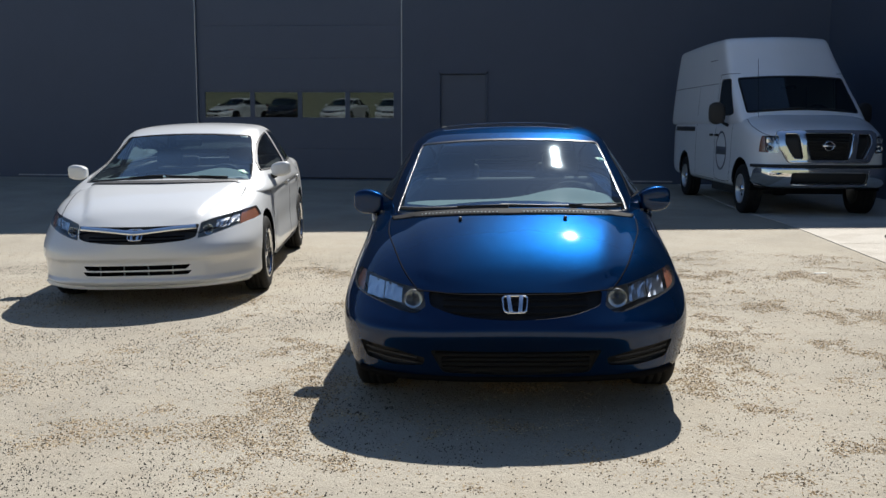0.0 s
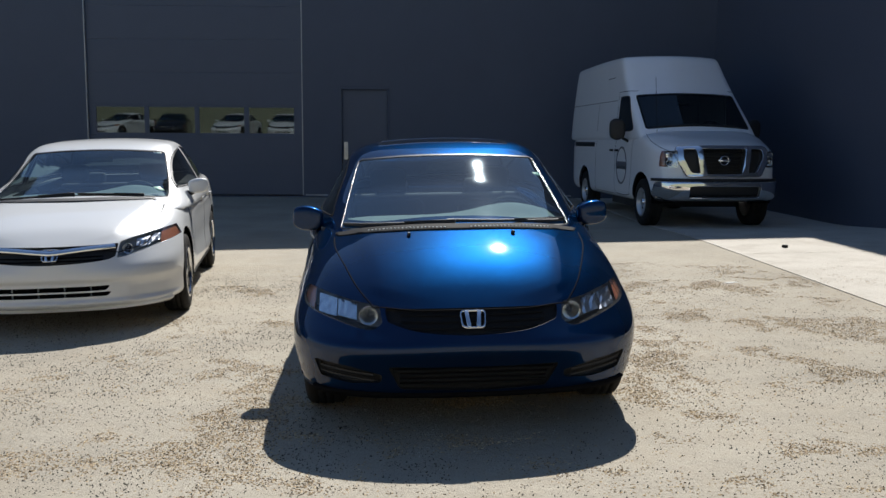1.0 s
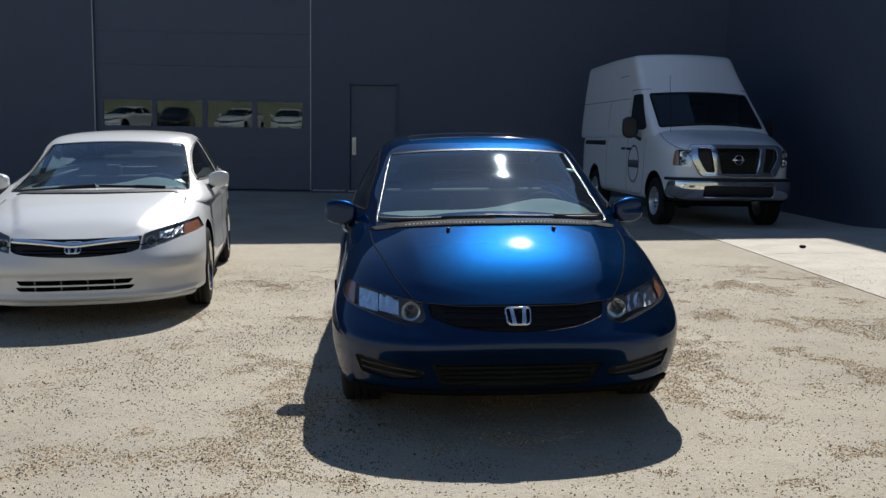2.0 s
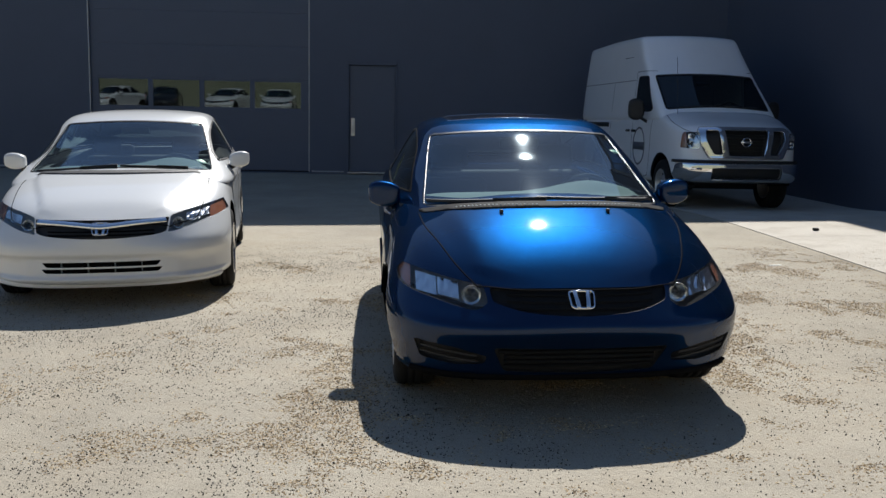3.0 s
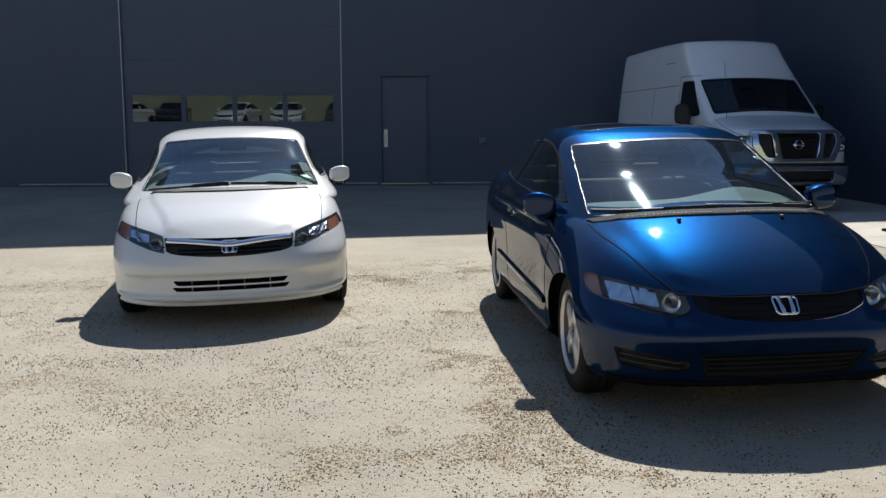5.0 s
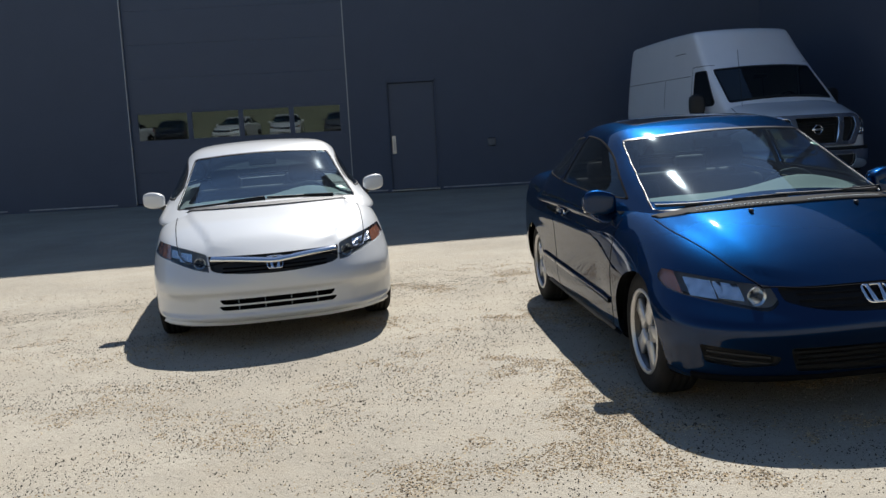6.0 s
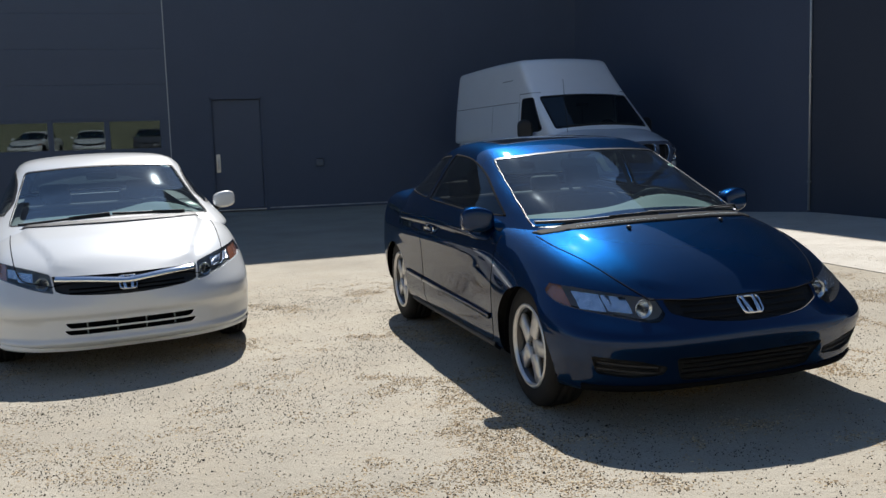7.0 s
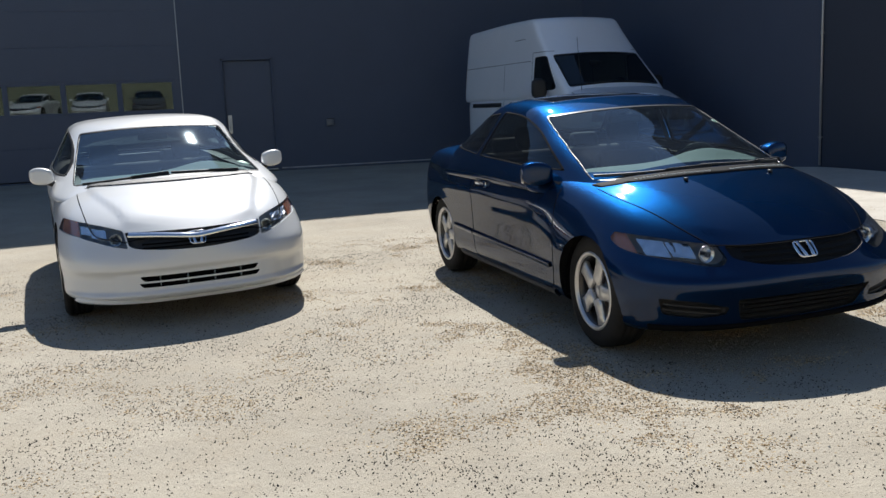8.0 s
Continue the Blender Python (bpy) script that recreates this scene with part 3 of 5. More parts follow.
def door_mirror(parent, x, y, z, sgn, paint, size=(0.2, 0.11, 0.145), foot=None):
    """A wing mirror: shell, glass, foot. x is the shell's inner end."""
    mr = new("wing_mirror")
    mr.parent = parent
    L, D, H = size

    def fn(a, b, c):
        t = (a * sgn + 1) / 2
        k = lerp(0.82, 1.0, smooth01(0.0, 0.5, t)) * lerp(1.0, 0.86, smooth01(0.6, 1.0, t))
        yy = b * D / 2 * lerp(1, 0.8, t) + 0.02 * t
        return (x + sgn * L * t, y + yy, z + c * H / 2 * k + 0.012 * t)
    bm = round_box(14, 10, 10, fn, 4.0)
    part("mirror_shell", bm, paint, mr)
    part("mirror_glass", boxed(min(x + sgn * 0.03, x + sgn * L * 0.92), max(x + sgn * 0.03, x + sgn * L * 0.92), y + D * 0.42, y + D * 0.42 + 0.012, z - H * 0.36, z + H * 0.4, 0.004, 1), CHROME, mr)
    fx = foot if foot is not None else x - sgn * 0.09
    part("mirror_foot", tube([(fx, y + 0.03, z - H * 0.55), (x + sgn * 0.02, y + 0.005, z - H * 0.42), (x + sgn * 0.06, y, z - H * 0.2)], 0.026, 10), BLACK, mr)


def emblem(parent, tree, z, w, h, mat=None):
    """A plain bright badge: a rounded ring with two leaning bars."""
    loc, nor = cast(tree, 1, -1, 0.0, z)
    up = Vector((0, 0, 1))
    fwd = nor.normalized()
    right = up.cross(fwd).normalized() * -1
    up2 = right.cross(fwd).normalized()
    if up2.z < 0:
        up2 = -up2
    m = Matrix((( *right, 0), (*(-fwd), 0), (*up2, 0), (0, 0, 0, 1))).transposed()
    m.translation = loc - fwd * 0.002
    bd = new("badge")
    bd.parent = parent
    outer = rounded([(-w / 2 * 0.86, -h / 2), (w / 2 * 0.86, -h / 2), (w / 2, h / 2), (-w / 2, h / 2)], 0.028, 5)
    inner = inset_outline(outer, 0.007)
    bm = bmesh.new()
    n = len(outer)
    rings = [[bm.verts.new((px, yy, pz)) for px, pz in ring] for ring, yy in ((outer, 0.012), (outer, -0.002), (inner, -0.006), (inner, 0.012))]
    for a, b in zip(rings, rings[1:]):
        for i in range(n):
            bm.faces.new((a[i], a[(i + 1) % n], b[(i + 1) % n], b[i]))
    bmesh.ops.recalc_face_normals(bm, faces=bm.faces[:])
    bm.transform(m)
    part("badge_ring", bm, mat or CHROME, bd)
    for sx in (-1, 1):
        bar = prism([(sx * w * 0.09, -h * 0.46), (sx * w * 0.235, -h * 0.46), (sx * w * 0.315, h * 0.46), (sx * w * 0.165, h * 0.46)], -0.008, 0.01, 0.002)
        bar.transform(m)
        part("badge_bar", bar, mat or CHROME, bd)


def glazed(bm, poly, ax, sgn, parent, name, seal_w=0.014, mat=None, where=None, lean=0.05, trim=None):
    """A window: the cut becomes a pane with a dark rubber seal round it."""
    piece = cut(bm, poly, ax, sgn, where, lean)
    pane = cut(piece, inset_outline(poly, seal_w), ax, sgn, None, -2)
    win = new(name)
    win.parent = parent
    part("window_seal", plated(piece, 0.01), trim or SEAL, win)
    piece.free()
    for v in pane.verts:
        v.co -= v.normal * 0.003
    p = part("pane", pane, mat or GLASS, win)
    p.visible_shadow = False
    return win


def facets(tree, x0, x1, z0, z1, depth, nx=6, nz=4):
    """A bright reflector of small tilted facets behind a lens."""
    rnd = random.Random(int(abs(x0) * 1000))
    bm = bmesh.new()
    rows = []
    for k in range(nz + 1):
        row = []
        for i in range(nx + 1):
            x, z = lerp(x0, x1, i / nx), lerp(z0, z1, k / nz) + 0.12 * (abs(lerp(x0, x1, i / nx)) - abs(x0 + x1) / 2)
            loc, nor = cast(tree, 1, -1, x, z)
            y = (loc.y if loc is not None else rows[-1][i].co.y - depth if rows else 0.0) + depth + rnd.uniform(-0.007, 0.007)
            row.append(bm.verts.new((x, y, z)))
        rows.append(row)
    for a, b in zip(rows, rows[1:]):
        for i in range(nx):
            bm.faces.new((a[i], a[i + 1], b[i + 1], b[i]))
    bmesh.ops.recalc_face_normals(bm, faces=bm.faces[:])
    return bm


def mirrored_bulbs(bulbs):
    return [(-b[1], -b[0], *b[2:]) if b[-1] == "facets" else (-b[0], *b[1:]) for b in bulbs]


def headlamp(bm, poly, parent, amber=None, bulbs=(), depth=0.07, back=-0.4, rim_mat=None):
    """A headlamp let into the front corner: clear lens, dark housing, bright bowls, amber end."""
    piece = cut(bm, poly, 1, -1, None, -0.25, back)
    lamp = new("headlamp")
    lamp.parent = parent
    inward = (-0.035 if sum(p[0] for p in poly) > 0 else 0.035, depth, -0.004)
    part("lamp_housing", shifted(piece, Vector(inward)), rim_mat or HOUSING, lamp)
    wall = well(piece, inward)
    bmesh.ops.delete(wall, geom=wall.faces[:len(piece.faces)], context='FACES_ONLY')
    part("lamp_bezel", wall, DEEP if rim_mat is HOUSING_DARK else (rim_mat or HOUSING), lamp)
    if amber:
        am = cut(piece, amber, 1, -1, None, -2)
        part("turn_signal_reflector", shifted(am, Vector((inward[0] * 0.25, depth * 0.25, 0))), AMBER, lamp, "amber turn signal")
        part("turn_signal_lens", am, LENS, lamp).visible_shadow = False
    tree = BVHTree.FromBMesh(piece)
    for *spec, kind in bulbs:
        if kind == "facets":
            part("reflector", facets(tree, *spec, 0.03), REFLECTOR, lamp, "bright faceted reflector", smooth=False)
            continue
        x, z, r = spec
        loc, nor = cast(tree, 1, -1, x, z)
        if loc is None:
            continue
        if kind == "bowl":
            deep = loc.y + 0.02 + r * 0.5
            prof = [(-0.006, r * 0.98), (-0.008, r), (-0.002, r * 1.02), (-0.004, r * 0.9), (0.016, r * 0.8), (0.034, r * 0.5), (0.042, r * 0.2), (0.042, 0.0)]
            b2 = revolve(prof, 28, m=pose(loc.x, deep, loc.z, 0, 0, 90))
            part("reflector_bowl", b2, REFLECTOR, lamp, "bright reflector bowl")
            part("bulb", revolve([(-0.004, 0.0), (-0.002, r * 0.2), (0.02, r * 0.22), (0.034, r * 0.2)], 14, m=pose(loc.x, deep + 0.002, loc.z, 0, 0, 90)), STEEL_DARK, lamp)
        elif kind == "bar":
            part("reflector_rib", boxed(x - r * 0.16, x + r * 0.16, loc.y + 0.022, loc.y + 0.05, z - r, z + r, 0.004, 1), REFLECTOR, lamp)
        else:
            part("reflector_panel", boxed(x - r, x + r, loc.y + 0.026, loc.y + 0.034, z - r * 0.8, z + r * 0.8, 0.008, 2, ), REFLECTOR, lamp)
    part("lens", piece, LENS, lamp, "clear plastic lens").visible_shadow = False
    return lamp


def wiper(parent, tree, line, lift=0.012):
    w = new("wiper")
    w.parent = parent
    part("wiper_blade", ribbon(tree, line, 1, -1, 0.009, lift, 0.04), BLACK, w)
    a, b = Vector(line[0]), Vector(line[-1])
    mid = a.lerp(b, 0.45)
    base, nor = cast(tree, 1, -1, line[0][0], line[0][1])
    m, n2 = cast(tree, 1, -1, mid.x, mid.y)
    if base is not None and m is not None:
        part("wiper_arm", tube([base + nor * 0.01 + Vector((0, -0.03, -0.02)), base + nor * 0.018, m + n2 * 0.018], 0.006, 6), BLACK, w)


def interior(parent, s, dash_mat, seat_mat):
    """Tub, dashboard, seats and steering wheel behind the screen."""
    y0, y1, hw, belt = s["cab0"], s["cab1"], s["cabw"], s["belt"]
    tub = boxed(-hw, hw, y0 + 0.5, y1, 0.26, belt)
    top = [f for f in tub.faces if f.normal.z > 0.9]
    bmesh.ops.delete(tub, geom=top, context='FACES')
    part("cabin_lining", tub, TRIM_DARK, parent)

    def fn(a, b, c):
        hump = 0.065 * math.exp(-((a * hw - s["drv"]) / 0.26) ** 2) * smooth01(-0.2, 0.8, b)
        return (a * hw * lerp(0.72, 0.97, smooth01(-1, 0.5, b)), lerp(y0 + 0.12, y0 + s["dash_len"], (b + 1) / 2) - 0.12 * (1 - abs(a) ** 2) * (1 if b < 0 else 0.0), lerp(belt - 0.32, s["dash_z"] + 0.012 * b, (c + 1) / 2) + (hump if c > 0 else 0))
    part("dashboard", round_box(30, 14, 8, fn, 6), dash_mat, parent, "pale grey dashboard")
    for x in (-s["seatx"], s["seatx"]):
        seat(parent, x, s["seaty"], 0.30, 0.5, seat_mat)
    part("rear_seat", boxed(-hw * 0.9, hw * 0.9, -0.07, 0.07, 0, 0.62, 0.06, 3, m=pose(0, s["rear_seat"], 0.38, -22)), seat_mat, parent)
    for x in (-0.34, 0.34):
        part("rear_headrest", boxed(-0.12, 0.12, -0.045, 0.045, 0.6, 0.74, 0.04, 3, m=pose(x, s["rear_seat"], 0.38, -22)), seat_mat, parent)
    part("parcel_shelf", boxed(-hw * 0.9, hw * 0.9, s["rear_seat"] + 0.22, y1 + 0.15, belt - 0.06, belt - 0.03, 0.01, 1), TRIM_DARK, parent)
    wheel_ring(parent, s["drv"], y0 + s["dash_len"] + 0.1, s["dash_z"] - 0.07, TRIM_DARK)
    part("rear_view_mirror", boxed(-0.12, 0.12, s["rvm"][0], s["rvm"][0] + 0.03, s["rvm"][1] - 0.03, s["rvm"][1] + 0.03, 0.012, 2), BLACK, parent)
    return tub


def headliner(shell, parent):
    """Cloth lining under the roof skin."""
    c = shell.copy()
    c.normal_update()
    bmesh.ops.delete(c, geom=[f for f in c.faces if f.calc_center_median().z < 0.80], context='FACES')
    c.normal_update()
    for v in c.verts:
        v.co -= v.normal * 0.022
    part("headliner", c, HEADLINER, parent, "grey cloth headliner")


def seams(parent, tree, lines, width=0.006):
    for ax, sgn, line in lines:
        g = ribbon(tree, line, ax, sgn, width, 0.0012, 0.025)
        if len(g.faces):
            part("panel_gap", g, DEEP, parent)
        else:
            g.free()


def both(lines):
    """Side lines for both flanks."""
    return [(0, s, l) for l in lines for s in (-1, 1)]


def mirror_lines(lines):
    out = []
    for ax, sgn, l in lines:
        out += [(ax, sgn, l), (ax, sgn, [(-p[0], p[1]) for p in l])]
    return out


def smooth_line(pts, n=6):
    """A flowing line through a few points."""
    P = [Vector(p) for p in pts]
    out = []
    for i in range(len(P) - 1):
        p0, p1, p2, p3 = P[max(i - 1, 0)], P[i], P[i + 1], P[min(i + 2, len(P) - 1)]
        for k in range(n):
            t = k / n
            q = 0.5 * (2 * p1 + (p2 - p0) * t + (2 * p0 - 5 * p1 + 4 * p2 - p3) * t * t + (3 * p1 - p0 - 3 * p2 + p3) * t ** 3)
            out.append((q.x, q.y))
    out.append((P[-1].x, P[-1].y))
    return out


# ---------------- blue coupe ----------------
def coupe_form(x, y, z, a, c):
    """Folds of the coupe's front: a raised bonnet centre, a bumper shelf and a tucked-in chin."""
    front = 1 - smooth01(-0.55, -0.1, y)
    if c > 0.9:
        z += 0.010 * (1 - smooth01(0.40, 0.52, abs(x) - 0.10 * smooth01(-0.6, 0.2, y))) * (1 - smooth01(0.1, 0.3, y)) * smooth01(-0.72, -0.5, y)
    if c < 0.9:
        y -= front * (0.012 * math.exp(-((z - 0.455) / 0.05) ** 2) - 0.010 * math.exp(-((z - 0.30) / 0.06) ** 2))
        y += front * 0.035 * (1 - smooth01(0.14, 0.20, z))
    return (x, y, z)


COUPE = dict(
    y0=-0.80, y1=3.50, bow=curve((-1, 0.24), (-0.4, 0.29), (0.1, 0.35), (0.5, 0.47), (0.8, 0.54), (1, 0.55)), bow_p=curve((-1, 3.6), (0.2, 3.3), (0.7, 2.5), (1, 2.4)), rbow=0.25, crown=2.4, power=13, shoulder=0.74,
    W=curve((-0.8, 0.88), (-0.3, 0.878), (0.0, 0.872), (0.6, 0.866), (2.4, 0.866), (3.0, 0.85), (3.5, 0.78)),
    zc=curve((-0.8, 0.59), (-0.70, 0.628), (-0.55, 0.705), (-0.41, 0.772), (-0.23, 0.842), (-0.06, 0.896), (0.03, 0.918), (0.3, 0.962), (1.0, 0.96), (2.6, 1.0), (3.2, 1.03), (3.5, 1.0)),
    zs=curve((-0.8, 0.56), (-0.55, 0.625), (-0.38, 0.685), (-0.2, 0.742), (0.0, 0.79), (0.25, 0.838), (0.5, 0.882), (1.5, 0.93), (2.6, 0.99), (3.5, 0.97)),
    zb=curve((-0.8, 0.15), (-0.3, 0.155), (0.6, 0.19), (2.6, 0.2), (3.5, 0.3)),
    side=curve((-1, 0.955), (-0.6, 0.985), (-0.1, 1.0), (0.45, 0.985), (1, 0.925)),
    wing=curve((-1, 0.945), (-0.6, 0.975), (-0.1, 0.997), (0.2, 0.995), (0.54, 0.96), (0.71, 0.93), (0.85, 0.895), (1, 0.85)),
    nose=curve((-1, 0.165), (-0.6, 0.11), (-0.1, 0.045), (0.35, 0.0), (0.55, 0.02), (0.75, 0.055), (1, 0.10)),
    tail=curve((-1, 0.12), (-0.3, 0.0), (0.3, 0.02), (1, 0.1)), form=coupe_form,
    gf=curve((0, -0.36), (0.5, 0.31), (0.85, 0.80), (1, 1.02)), gr=curve((0, 3.36), (0.5, 2.92), (1, 2.22)),
    gz=0.78, gw0=0.885, gw1=0.58, gwp=1.2, gtaper=curve((0, 0.97), (0.3, 1.0), (0.7, 1.0), (1, 0.96)),
    gbow=0.32, gbow_top=0.5, grbow=0.25, rcrown=0.035, gpower=9, gpinch=0.13,
    zr=curve((0.6, 1.26), (1.0, 1.313), (1.4, 1.367), (1.75, 1.381), (2.2, 1.345), (2.6, 1.26), (3.0, 1.13)),
    cab0=0.0, cab1=2.5, cabw=0.76, belt=0.88, dash_z=0.925, dash_len=0.75, drv=0.36, seatx=0.37, seaty=1.35, rear_seat=2.15, rvm=(1.05, 1.2),
)


def blue_coupe(m):
    s = COUPE
    car = thing("blue_coupe", "dark metallic blue two-door coupe with sunroof, parked on dusty asphalt", "car", m)
    body, top = car_hull(s), canopy(s)
    full = BVHTree.FromBMesh(body)
    cut(body, rounded([(-0.4, 0.2), (0.4, 0.2), (0.62, 0.55), (0.62, 2.5), (-0.62, 2.5), (-0.62, 0.55)], 0.1), 2, 1, None, 0.3).free()
    for y in (0.0, 2.65):
        for sg in (-1, 1):
            cut(body, arch_circle(y, 0.288, 0.338), 0, sg, lambda c, q=sg: c.x * q > 0.55, -0.9).free()
            wheel_housing(car, 0.5, 0.845 if y < 1 else 0.80, y, 0.338, sg)
    # screens and side windows
    ws = rounded(smooth_line([(-0.648, 0.887), (-0.4, 0.902), (0, 0.908), (0.4, 0.902), (0.648, 0.887)], 3) + smooth_line([(0.56, 1.255), (0.3, 1.277), (0, 1.285), (-0.3, 1.277), (-0.56, 1.255)], 3), 0.03, 2)
    glazed(top, ws, 1, -1, car, "windscreen", 0.008, GLASS, lambda c: c.y < 1.6, trim=SEAL_GLOSS)
    glazed(top, rounded([(-0.6, 1.07), (0.6, 1.07), (0.48, 1.29), (-0.48, 1.29)], 0.06), 1, 1, car, "rear_window", 0.02, GLASS_DARK)
    for sg in (-1, 1):
        glazed(top, rounded(smooth_line([(0.54, 0.935), (0.85, 1.09), (1.08, 1.19), (1.34, 1.262), (1.68, 1.288)], 3) + [(1.78, 0.985), (1.2, 0.965)], 0.03, 3), 0, sg, car, "door_window", 0.008, GLASS_DARK, trim=DEEP)
        glazed(top, rounded([(1.84, 0.99)] + smooth_line([(1.74, 1.28), (2.0, 1.26), (2.3, 1.19), (2.58, 1.07)], 3) + [(2.54, 1.035)], 0.03, 3), 0, sg, car, "quarter_window", 0.008, GLASS_DARK, trim=DEEP)
    # sunroof
    sr = cut(top, rounded([(-0.43, 1.27), (0.43, 1.27), (0.43, 1.80), (-0.43, 1.80)], 0.06), 2, 1)
    sun_roof = new("sunroof")
    sun_roof.parent = car
    glass_sr = cut(sr, rounded([(-0.41, 1.29), (0.41, 1.29), (0.41, 1.78), (-0.41, 1.78)], 0.055), 2, 1, None, -2)
    part("sunroof_frame", plated(shifted(sr, Vector((0, 0, 0.002))), 0.012), CHROME, sun_roof, "thin bright sunroof surround")
    sr.free()
    part("sunroof_glass", plated(shifted(glass_sr, Vector((0, 0, 0.0))), 0.008), ROOF_GLASS, sun_roof, "dark tinted sunroof glass")
    glass_sr.free()
    headliner(top, car)
    part("roof_shell", top, PAINT_BLUE, car)
    # lamps and openings of the nose
    for sx in (-1, 1):
        pl = rounded(smooth_line([(0.425, 0.615), (0.53, 0.628), (0.65, 0.648), (0.785, 0.668)], 4) + smooth_line([(0.80, 0.625), (0.775, 0.582), (0.62, 0.545), (0.47, 0.518), (0.41, 0.55)], 4), 0.012, 2)
        am = [(0.752, 0.5), (0.95, 0.5), (0.95, 0.80), (0.735, 0.80)]
        bulbs = [(0.475, 0.568, 0.043, "bowl"), (0.53, 0.62, 0.556, 0.622, "facets"), (0.625, 0.715, 0.562, 0.634, "facets")]
        if sx < 0:
            pl, am, bulbs = mirrored(pl), mirrored(am), mirrored_bulbs(bulbs)
        headlamp(body, pl, car, am, bulbs, depth=0.09, back=-0.20, rim_mat=HOUSING_DARK)
    grille = new("front_grille")
    grille.parent = car
    up = rounded(smooth_line([(-0.40, 0.606), (-0.2, 0.609), (0, 0.61), (0.2, 0.609), (0.40, 0.606)], 3) + smooth_line([(0.388, 0.553), (0.25, 0.518), (0, 0.503), (-0.25, 0.518), (-0.388, 0.553)], 3), 0.012, 2)
    g = cut(body, up, 1, -1)
    part("grille_recess", well(g, (0, 0.018, 0)), GRILLE, grille, "black mesh grille")
    gt = BVHTree.FromBMesh(g)
    g.free()
    for z in (0.585, 0.558, 0.532):
        part("grille_bar", ribbon(gt, [(-0.33, z), (0.33, z)], 1, -1, 0.008, -0.008), GRILLE, grille)
    lower = new("lower_intake")
    lower.parent = car
    lo = rounded(smooth_line([(-0.392, 0.358), (0, 0.35), (0.392, 0.358)], 4) + smooth_line([(0.338, 0.235), (0, 0.222), (-0.338, 0.235)], 4), 0.02, 2)
    g = cut(body, lo, 1, -1)
    gt = BVHTree.FromBMesh(g)
    part("intake_recess", well(g, (0, 0.05, 0)), BLACK, lower, "black lower air intake")
    g.free()
    for z in (0.255, 0.28, 0.305, 0.33):
        part("intake_bar", ribbon(gt, [(-0.37, z), (0.37, z)], 1, -1, 0.009, -0.018), BLACK, lower)
    for sx in (-1, 1):
        fp = rounded([(0.415, 0.312), (0.56, 0.352), (0.735, 0.374), (0.705, 0.285), (0.56, 0.262), (0.425, 0.272)], 0.016, 3)
        if sx < 0:
            fp = mirrored(fp)
        g = cut(body, fp, 1, -1, lambda c: c.y < -0.25, -0.2)
        fg = new("fog_lamp_recess")
        fg.parent = car
        part("recess_panel", well(g, (-0.015 * sx, 0.035, 0)), BLACK, fg)
        gt = BVHTree.FromBMesh(g)
        g.free()
        for dz in (-0.014, 0.016):
            part("recess_rib", ribbon(gt, [(sx * 0.46, 0.292 + dz), (sx * 0.71, 0.325 + dz)], 1, -1, 0.014, -0.008), BLACK, fg)
    part("body_shell", body, PAINT_BLUE, car)
    lip = ribbon(full, smooth_line([(-0.74, 0.215), (-0.4, 0.205), (0, 0.2), (0.4, 0.205), (0.74, 0.215)], 5), 1, -1, 0.03, 0.012)
    part("bumper_lip", lip, DEEP, car)
    emblem(car, full, 0.568, 0.125, 0.10)
    # panel gaps, mouldings
    hood_edge = smooth_line([(0.668, 0.19), (0.645, -0.05), (0.565, -0.36), (0.51, -0.50), (0.45, -0.60)], 5)
    hood_lip = smooth_line([(-0.45, -0.60), (-0.25, -0.672), (0, -0.69), (0.25, -0.672), (0.45, -0.60)], 5)
    seams(car, full, mirror_lines([(2, 1, hood_edge)]) + [(2, 1, hood_lip)])
    door = smooth_line([(0.44, 0.88), (0.40, 0.6), (0.42, 0.35), (0.55, 0.245), (1.2, 0.235), (1.75, 0.245), (1.84, 0.4), (1.83, 0.7), (1.86, 0.93)], 5)
    seams(car, full, both([door, [(2.18, 0.76), (2.32, 0.76), (2.32, 0.88), (2.18, 0.88), (2.18, 0.76)]]))
    for sg in (-1, 1):
        part("side_moulding", ribbon(full, [(0.45, 0.40), (1.2, 0.415), (1.83, 0.43)], 0, sg, 0.03, 0.012), PAINT_BLUE, car)
        part("side_moulding", ribbon(full, [(1.86, 0.43), (2.27, 0.44)], 0, sg, 0.03, 0.012), PAINT_BLUE, car)
        part("sill_strip", ribbon(full, [(0.45, 0.225), (1.2, 0.22), (2.2, 0.235)], 0, sg, 0.05, 0.014), BLACK, car)
        part("belt_trim", ribbon(full, smooth_line([(0.5, 0.895), (1.2, 0.925), (1.8, 0.945), (2.4, 0.985)], 4), 0, sg, 0.010, 0.003), DEEP, car)
        loc, nor = cast(full, 0, sg, 1.62, 0.80)
        h = new("door_handle")
        h.parent = car
        part("handle_cup", revolve([(0.004 * sg, 0.0), (0.004 * sg, 0.045), (-0.004 * sg, 0.05)], 24, m=Matrix.Translation(loc)), DEEP, h)
        part("handle_grip", boxed(loc.x + sg * 0.002 - 0.01, loc.x + sg * 0.02 + 0.006, 1.53, 1.73, 0.785, 0.815, 0.009, 2), PAINT_BLUE, h)
        door_mirror(car, sg * 0.752, 0.63, 0.92, sg, PAINT_BLUE, (0.182, 0.13, 0.145), sg * 0.73)
        for y in (0.0, 2.65):
            wheel(car, sg * 0.712, y, 0.316, 0.212, 0.2, sg, "alloy")
